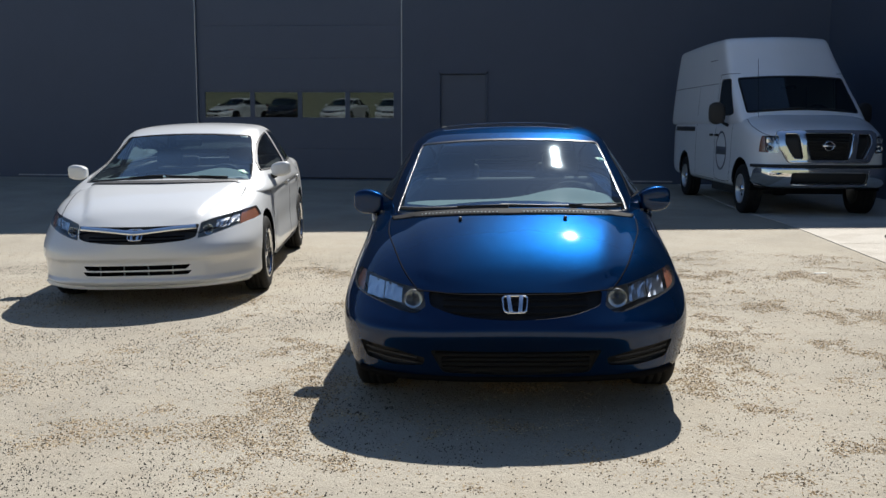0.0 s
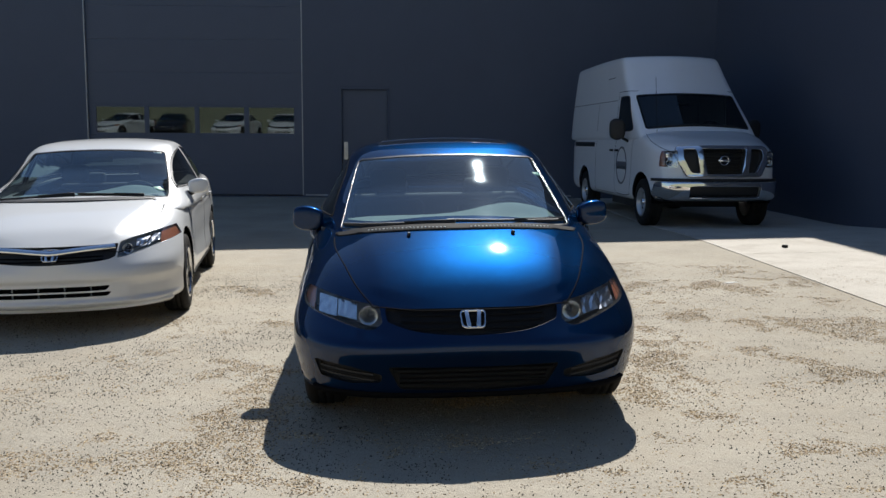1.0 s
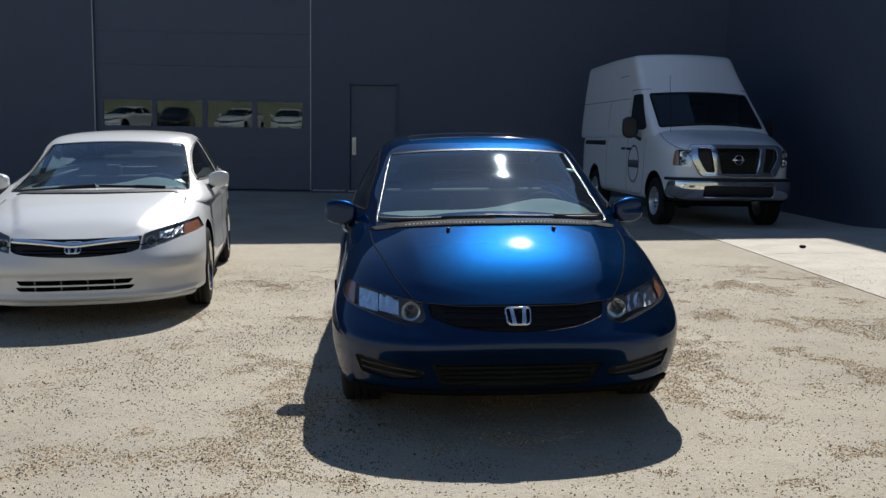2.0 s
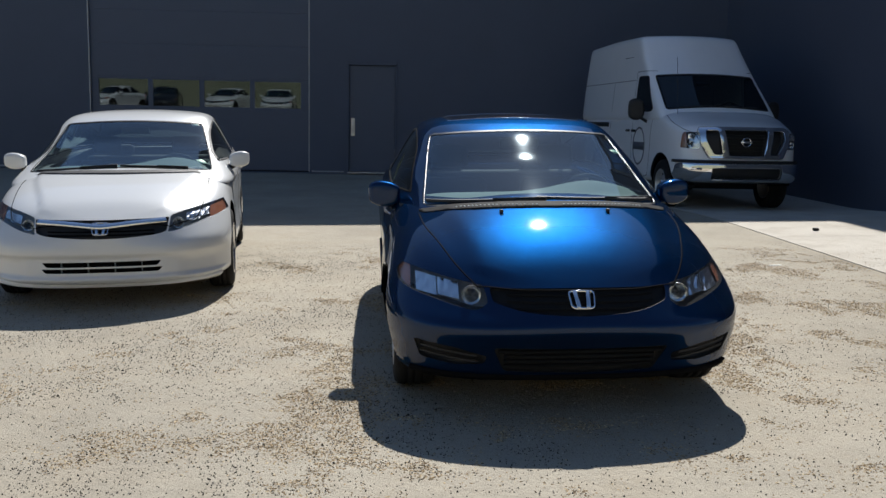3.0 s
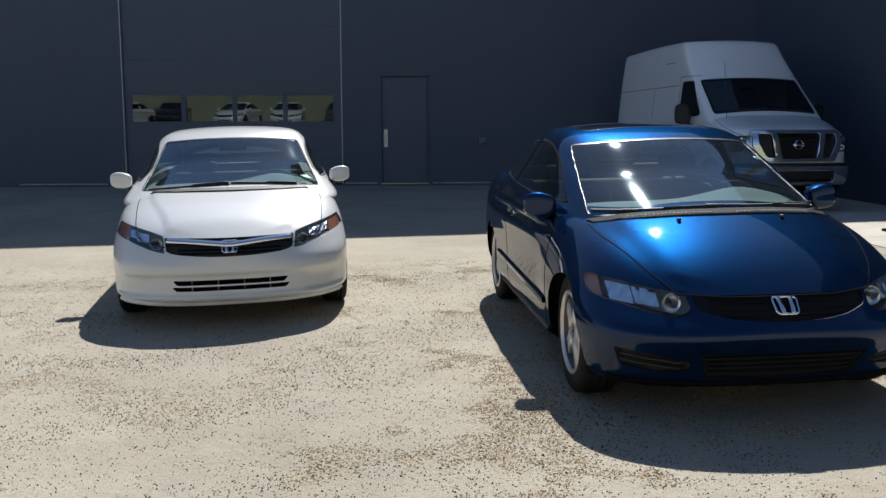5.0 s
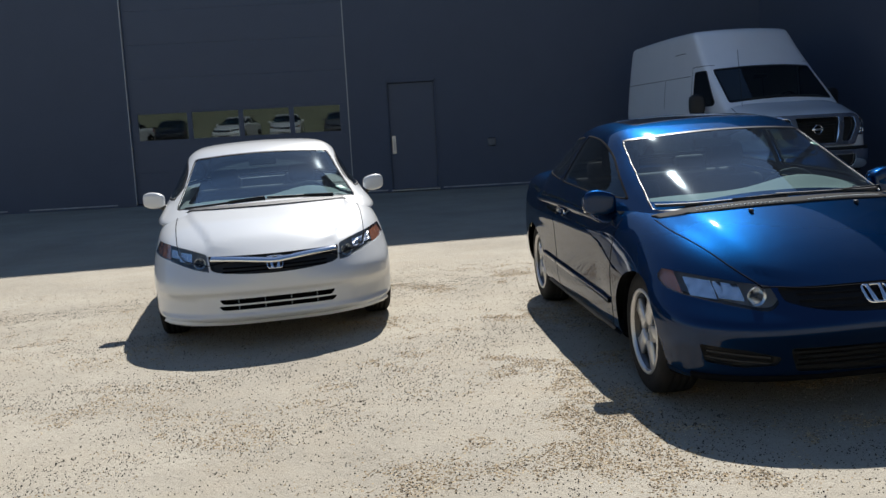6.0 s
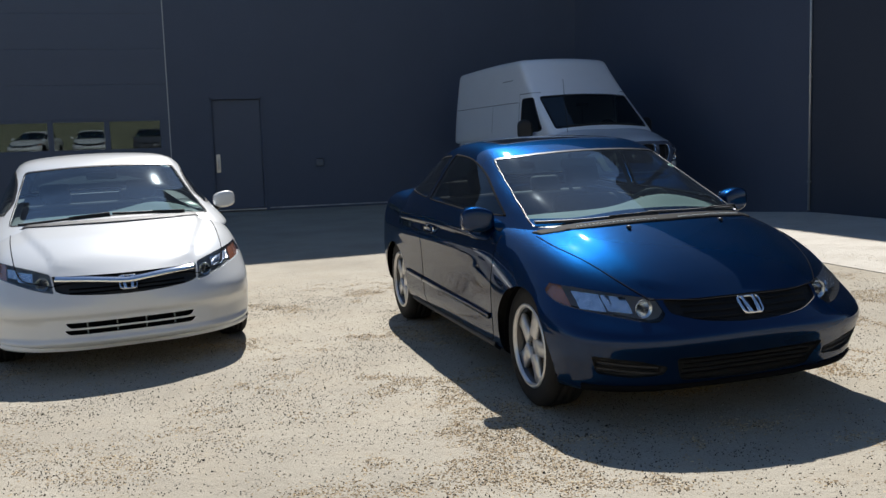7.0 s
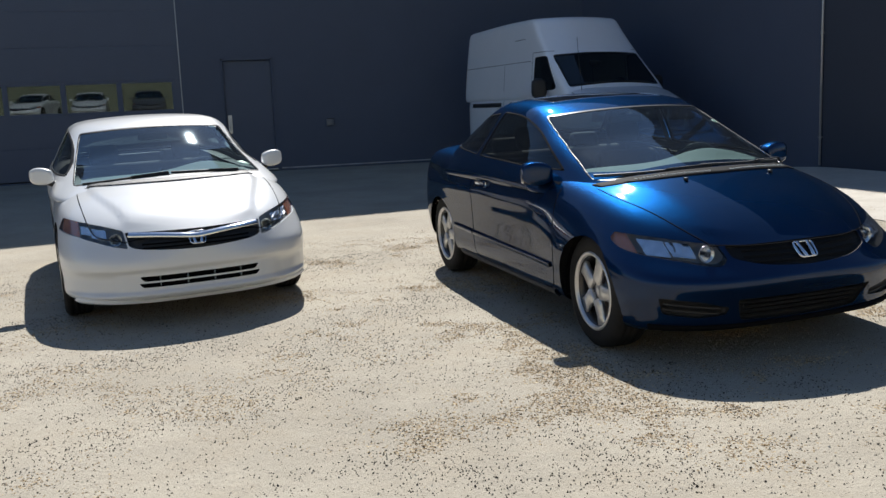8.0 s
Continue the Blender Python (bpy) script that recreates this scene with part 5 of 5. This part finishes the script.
SIGN_GREY = material("sign_grey", (0.1, 0.11, 0.13), 0.4, spots=0.3, scale=20)


# ================= the place =================
TILT = math.tan(radians(1.2))


def ground_z(x, y):
    return x * TILT * (1 - smooth01(12.3, 15.5, y)) if abs(x) < 30 else math.copysign(30, x) * TILT * (1 - smooth01(12.3, 15.5, y))


def ground_sheet():
    bm = bmesh.new()
    xs = [-2000, -300, -60, -30] + [i * 1.0 for i in range(-22, 3)] + [3.515, 3.525] + [i * 1.0 for i in range(4, 23)] + [30, 60, 300, 2000]
    ys = [-2000, -300, -60, -20] + [i * 1.0 for i in range(-8, 24)] + [30, 60, 300, 2000]
    rows = [[bm.verts.new((x, y, ground_z(x, y))) for x in xs] for y in ys]
    for r, q in zip(rows, rows[1:]):
        for i in range(len(xs) - 1):
            bm.faces.new((r[i], r[i + 1], q[i + 1], q[i]))
    return bm


g = part("ground", ground_sheet(), LOT)
tagged(g, "dusty grey-tan worn asphalt parking lot", "ground", kind="structure")


def slab_panel(x0, x1, y0, y1, t=0.008):
    bm = bmesh.new()
    n = 8
    gap = 0.004
    top = []
    for i in range(n + 1):
        y = lerp(y0 + gap, y1 - gap, i / n)
        top.append([bm.verts.new((x, y, ground_z(x, y) + t)) for x in (x0 + gap, (x0 + x1) / 2, x1 - gap)])
    for a, b in zip(top, top[1:]):
        for k in range(2):
            bm.faces.new((a[k], a[k + 1], b[k + 1], b[k]))
    rim = [e for e in bm.edges if len(e.link_faces) == 1]
    r = bmesh.ops.extrude_edge_only(bm, edges=rim)
    for v in r["geom"]:
        if isinstance(v, bmesh.types.BMVert):
            v.co.z -= t + 0.03
    bmesh.ops.recalc_face_normals(bm, faces=bm.faces[:])
    return bm


pad = thing("concrete_pavement", "pale concrete pavement slabs along the dark wall", "pavement", kind="structure")
for yy in np.arange(-8.0, 21.8, 3.72):
    part("slab", slab_panel(3.52, 6.74, yy, min(yy + 3.72, 21.9)), SLAB, pad, smooth=False)

H_WALL, Y_WALL, X_WING = 10.75, 21.94, 6.75


def wall_main():
    """The long facade, with openings for the roller door's windows, the shop door and the door leaf."""
    w = thing("wall_north", "tall charcoal-painted building wall in deep shade", "wall", kind="structure")
    spans = [(-40, -7.97), (-2.95, -2.08), (-0.92, 7.0)]
    for x0, x1 in spans:
        part("wall_panel", boxed(x0, x1, Y_WALL, Y_WALL + 0.35, -0.9, H_WALL), WALL, w, smooth=False)
    part("wall_panel", boxed(-7.97, -2.95, Y_WALL, Y_WALL + 0.35, 5.2, H_WALL), WALL, w, smooth=False)
    part("wall_panel", boxed(-2.08, -0.92, Y_WALL, Y_WALL + 0.35, 2.6, H_WALL), WALL, w, smooth=False)
    part("wall_footing", boxed(-40, 7.0, Y_WALL + 0.02, Y_WALL + 0.3, -0.95, 0.03), WALL, w, smooth=False)
    part("wall_coping", boxed(-40, 7.0, Y_WALL - 0.04, Y_WALL + 0.4, H_WALL, H_WALL + 0.08), WALL, w, smooth=False)
    for x0, x1 in ((-25, -16), (-15.6, -13.1), (-12.6, -10.9), (-10.4, -8.4), (-2.9, -2.15), (-0.85, 3.4)):
        part("base_flashing", boxed(x0, x1, Y_WALL - 0.025, Y_WALL - 0.002, 0.045, 0.075), PALE, w, "pale chipped base strip", smooth=False)
    return w


wall_main()


def roller_door():
    d = thing("door_1", "closed dark sectional garage door with a row of four windows", "garage door", kind="structure")
    y = Y_WALL + 0.06
    x0, x1 = -7.95, -2.97
    for i, (z0, z1) in enumerate(((0.06, 0.758), (0.76, 1.448), (2.152, 2.9), (2.902, 3.66), (3.662, 4.42), (4.422, 5.2))):
        part("door_section", boxed(x0, x1, y, y + 0.05, z0, z1, 0.002, 1), WALL_DOOR, d, smooth=False)
    xs = [(-7.78, -6.66), (-6.55, -5.49), (-5.38, -4.33), (-4.22, -3.16)]
    edges = [x0] + [v for p in xs for v in p] + [x1]
    for a, b in zip(edges[::2], edges[1::2]):
        part("door_mullion", boxed(a, b, y, y + 0.05, 1.45, 2.15, 0.005, 1), WALL_DOOR, d, smooth=False)
    for a, b in xs:
        part("door_rail", boxed(a, b, y + 0.001, y + 0.049, 1.45, 1.5), WALL_DOOR, d, smooth=False)
        part("door_rail", boxed(a, b, y + 0.001, y + 0.049, 2.1, 2.15), WALL_DOOR, d, smooth=False)
        part("window_pane", boxed(a, b, y + 0.02, y + 0.028, 1.5, 2.1), WINDOW_GLASS, d, "dark reflecting glass pane", smooth=False)
    for x in (-7.96, -2.96):
        part("jamb_edge", boxed(x - 0.012, x + 0.012, Y_WALL - 0.012, Y_WALL + 0.05, 0.05, 5.2, 0.004, 1), SEAM, d, "thin bright metal door edge", smooth=False)
    part("door_seal", boxed(x0, x1, y, y + 0.05, -0.1, 0.055), SEAL, d, smooth=False)


roller_door()


def shop_door():
    d = thing("door_2", "closed charcoal steel door with a tall metal pull plate", "door", kind="structure")
    y = Y_WALL + 0.05
    part("door_leaf", boxed(-2.03, -0.97, y, y + 0.05, 0.07, 2.52, 0.004, 1), WALL_DOOR, d, smooth=False)
    for x0, x1, z0, z1 in ((-2.08, -2.035, -0.05, 2.58), (-0.965, -0.92, -0.05, 2.58), (-2.08, -0.92, 2.53, 2.6)):
        part("door_frame", boxed(x0, x1, Y_WALL - 0.02, Y_WALL + 0.12, z0, z1, 0.004, 1), WALL, d, smooth=False)
    part("pull_plate", boxed(-1.99, -1.9, y - 0.012, y, 0.9, 1.31, 0.004, 1), ALLOY, d, "brushed metal pull plate", smooth=False)
    part("pull_bar", tube([(-1.945, y - 0.012, 0.98), (-1.945, y - 0.05, 1.0), (-1.945, y - 0.05, 1.22), (-1.945, y - 0.012, 1.24)], 0.01, 8), ALLOY, d)
    part("threshold", boxed(-2.07, -0.93, Y_WALL - 0.06, Y_WALL + 0.1, 0.03, 0.06, 0.006, 1), ALLOY, d, "worn metal threshold", smooth=False)


shop_door()


def socket_box():
    d = thing("outlet_box", "small grey weatherproof outlet box on the dark wall", "outlet")
    y = Y_WALL
    part("cover", boxed(0.24, 0.42, y - 0.06, y - 0.001, 0.97, 1.15, 0.012, 2), material("outlet_grey", (0.16, 0.16, 0.17), 0.5, spots=0.4, scale=20), d)
    part("hinge", boxed(0.25, 0.41, y - 0.066, y - 0.055, 1.135, 1.152, 0.004, 1), BLACK, d)


socket_box()

wing = thing("wall_east", "tall charcoal-painted wing wall in shade", "wall", kind="structure")
part("wall_panel", boxed(X_WING, X_WING + 0.35, 12.84, Y_WALL, -0.4, H_WALL), WALL, wing, smooth=False)
# near stretch up to the conduit: a darker tone than WALL
part("wall_panel", boxed(X_WING + 0.004, X_WING + 0.35, 5.0, 12.836, -0.4, H_WALL), WALL_DARK, wing, "near-black wall panel", smooth=False)
part("wall_coping", boxed(X_WING - 0.04, X_WING + 0.4, 4.96, Y_WALL - 0.05, H_WALL, H_WALL + 0.08), WALL, wing, smooth=False)
part("wall_return", boxed(X_WING + 0.35, 24, 5.0, 5.35, -0.4, H_WALL), WALL, wing, smooth=False)
roof_slab = part("roof", boxed(-40, 24, Y_WALL + 0.35, 40, H_WALL - 0.4, H_WALL - 0.1), WALL, smooth=False)
tagged(roof_slab, "flat dark roof of the building", "roof", kind="structure")
roof_slab = part("roof", boxed(X_WING + 0.35, 24, 5.35, Y_WALL + 0.35, H_WALL - 0.4, H_WALL - 0.1), WALL, smooth=False)
tagged(roof_slab, "flat dark roof of the wing", "roof", kind="structure")
shop = thing("wall_back", "closed outer walls of the dark building", "wall", kind="structure")
part("wall_panel", boxed(-40, 24, 40, 40.3, -0.9, H_WALL), WALL, shop, smooth=False)
part("wall_panel", boxed(-40.3, -40, Y_WALL, 40.3, -0.9, H_WALL), WALL, shop, smooth=False)
part("wall_panel", boxed(24, 24.3, 5.0, 40.3, -0.9, H_WALL), WALL, shop, smooth=False)
pipe = thing("downpipe", "thin pale vertical conduit clipped to the dark wall", "pipe")
part("pipe_run", tube([(X_WING - 0.03, 12.83, 0.17), (X_WING - 0.03, 12.83, 5.0)], 0.018, 10), SEAM, pipe)
for z in (0.6, 2.2, 3.8):
    part("pipe_clip", boxed(X_WING - 0.05, X_WING - 0.001, 12.80, 12.86, z, z + 0.02, 0.003, 1), SEAM, pipe)

blue_coupe(pose(0.07, 4.98, 0.002, 0, -1.2, 2.2))
sedan(pose(-2.94, 7.656, -0.0615, 0, -1.2, 8.6), PAINT_WHITE, "white_sedan", "white four-door sedan with black wheels, parked on dusty asphalt")
van(pose(4.40, 15.05, 0.0, 0, 0, 4.0))


# ================= loose litter on the lot =================
def litter(name, label, mat, count, seed_no, chips):
    """Dry chips in sharp-edged drifts, or lone dark seeds strewn between them."""
    rnd = random.Random(seed_no)
    verts, faces = [], []
    n = 0
    while n < count:
        x, y = rnd.uniform(-7.0, 4.2), 1.2 + 8.9 * rnd.random() ** 1.25
        right = smooth01(-3.2, -0.1, x)
        drift = noise.noise((x * 1.25, y * 1.25, 3.1))
        if chips and drift < -0.6:
            continue
        drift += 0.75 * noise.noise((x * 3.3, y * 3.6, 7.7)) + 0.45 * noise.noise((x * 9, y * 9, 1.3))
        edge = lerp(0.36, 0.20, right)
        if chips:
            dens = smooth01(edge, edge + 0.24, drift) * lerp(0.35, 1.0, right) + 0.11 * smooth01(edge - 0.5, edge, drift)
        else:
            dens = 0.22 + 0.78 * smooth01(-0.1, 0.5, noise.noise((x * 0.8, y * 1.3, 21.0)) + 0.6 * noise.noise((x * 4.1, y * 4.3, 2.0)))
            dens *= lerp(1.0, 0.45, smooth01(0.4, 2.0, x))
        dens *= smooth01(1.2, 2.5, y) * (1 - smooth01(8.6, 10.1, y) * 0.8)
        if chips and y < 4.2 and x < 0.6:
            dens *= lerp(0.3, 1.0, smooth01(3.0, 4.2, y))
        if x > 3.5:
            dens *= 0.05
        elif x > 2.6:
            dens *= 0.7
        if rnd.random() > dens:
            continue
        a = rnd.uniform(0, math.pi)
        if chips:
            lx = rnd.uniform(0.0045, 0.011)
            ly, lz = lx * rnd.uniform(0.4, 0.75), rnd.uniform(0.002, 0.005)
        else:
            lx = rnd.uniform(0.0021, 0.0052) if rnd.random() < 0.99 else rnd.uniform(0.006, 0.008)
            ly, lz = lx * rnd.uniform(0.7, 1.0), lx * rnd.uniform(1.0, 1.6)
        z = ground_z(x, y) + (0.008 if x > 3.52 else 0.0) - 0.0005
        c, s = math.cos(a), math.sin(a)
        k = len(verts)
        lean = rnd.uniform(-0.5, 0.5) * lx
        verts += [(x + c * lx, y + s * lx, z), (x - s * ly, y + c * ly, z), (x - c * lx, y - s * lx, z), (x + s * ly, y - c * ly, z), (x + c * lean, y + s * lean, z + lz)]
        faces += [(k, k + 1, k + 4), (k + 1, k + 2, k + 4), (k + 2, k + 3, k + 4), (k + 3, k, k + 4)]
        n += 1
    me = bpy.data.meshes.new(name)
    me.from_pydata(verts, [], faces)
    me.materials.append(mat)
    return tagged(new(name, me), label, "litter", kind="stuff")


litter("chip_litter", "dry brown bark chips lying in drifts on asphalt", LITTER, 105000, 11, True)
litter("seed_litter", "small dark seeds strewn loosely over dusty asphalt", SEEDS, 66000, 5, False)

# a few pale scraps and a stone
for nm, lb, x, y, sx, sy, mt in (("paper_scrap", "small pale paper scrap lying on asphalt", 2.75, 8.6, 0.06, 0.015, PAPER), ("paper_scrap", "small pale paper scrap lying on asphalt", 1.2, 8.3, 0.05, 0.02, PAPER),
                                 ("stone", "small dark stone lying on pale concrete", 4.25, 11.1, 0.03, 0.03, RUBBER)):
    z = ground_z(x, y) + (0.008 if x > 3.52 else 0)
    bm = boxed(-sx, sx, -sy, sy, 0.0, 0.004 if mt is PAPER else 0.035, 0.0015 if mt is PAPER else 0.012, 2)
    ob = part(nm, bm, mt)
    ob.matrix_world = pose(x, y, z, 0, 0, 20)
    tagged(ob, lb, nm.replace("_", " "))


# ================= behind the walker, seen in the door's panes =================
bank = part("bank", boxed(-60, 40, -40, -4.6, -1.5, 1.4, 0.3, 3), LOT)
tagged(bank, "raised dusty parking terrace behind the lot", "ground", kind="structure")
far = part("wall_south", boxed(-60, 40, -21, -20, 1.3, 8.5), FAR_WALL, smooth=False)
tagged(far, "long sunlit olive-tan wall behind the terrace", "wall", kind="structure")


def repaint(car, mat, old):
    for o in car.children_recursive:
        if o.type == 'MESH' and o.data.materials and o.data.materials[0] == old:
            o.data = o.data.copy()
            o.data.materials[0] = mat


white = bpy.data.objects["white_sedan"]
for i, (x, turn, mat, lb) in enumerate(((-17.6, 200, None, "white sedan parked on the far terrace"), (-14.2, 172, PAINT_BLACK, "black sedan parked on the far terrace"),
                                        (-11.0, 190, None, "white sedan parked on the far terrace"), (-7.9, 178, None, "white sedan parked on the far terrace"),
                                        (-4.9, 178, PAINT_GREY, "grey sedan parked on the far terrace"), (-20.8, 180, PAINT_GREY, "grey sedan parked on the far terrace"))):
    c = copy_thing(white, pose(x, -8.0, 1.4, 0, 0, turn))
    c.name = "parked_sedan"
    tagged(c, lb, "car", "sedans on the far terrace")
    if mat:
        repaint(c, mat, PAINT_WHITE)
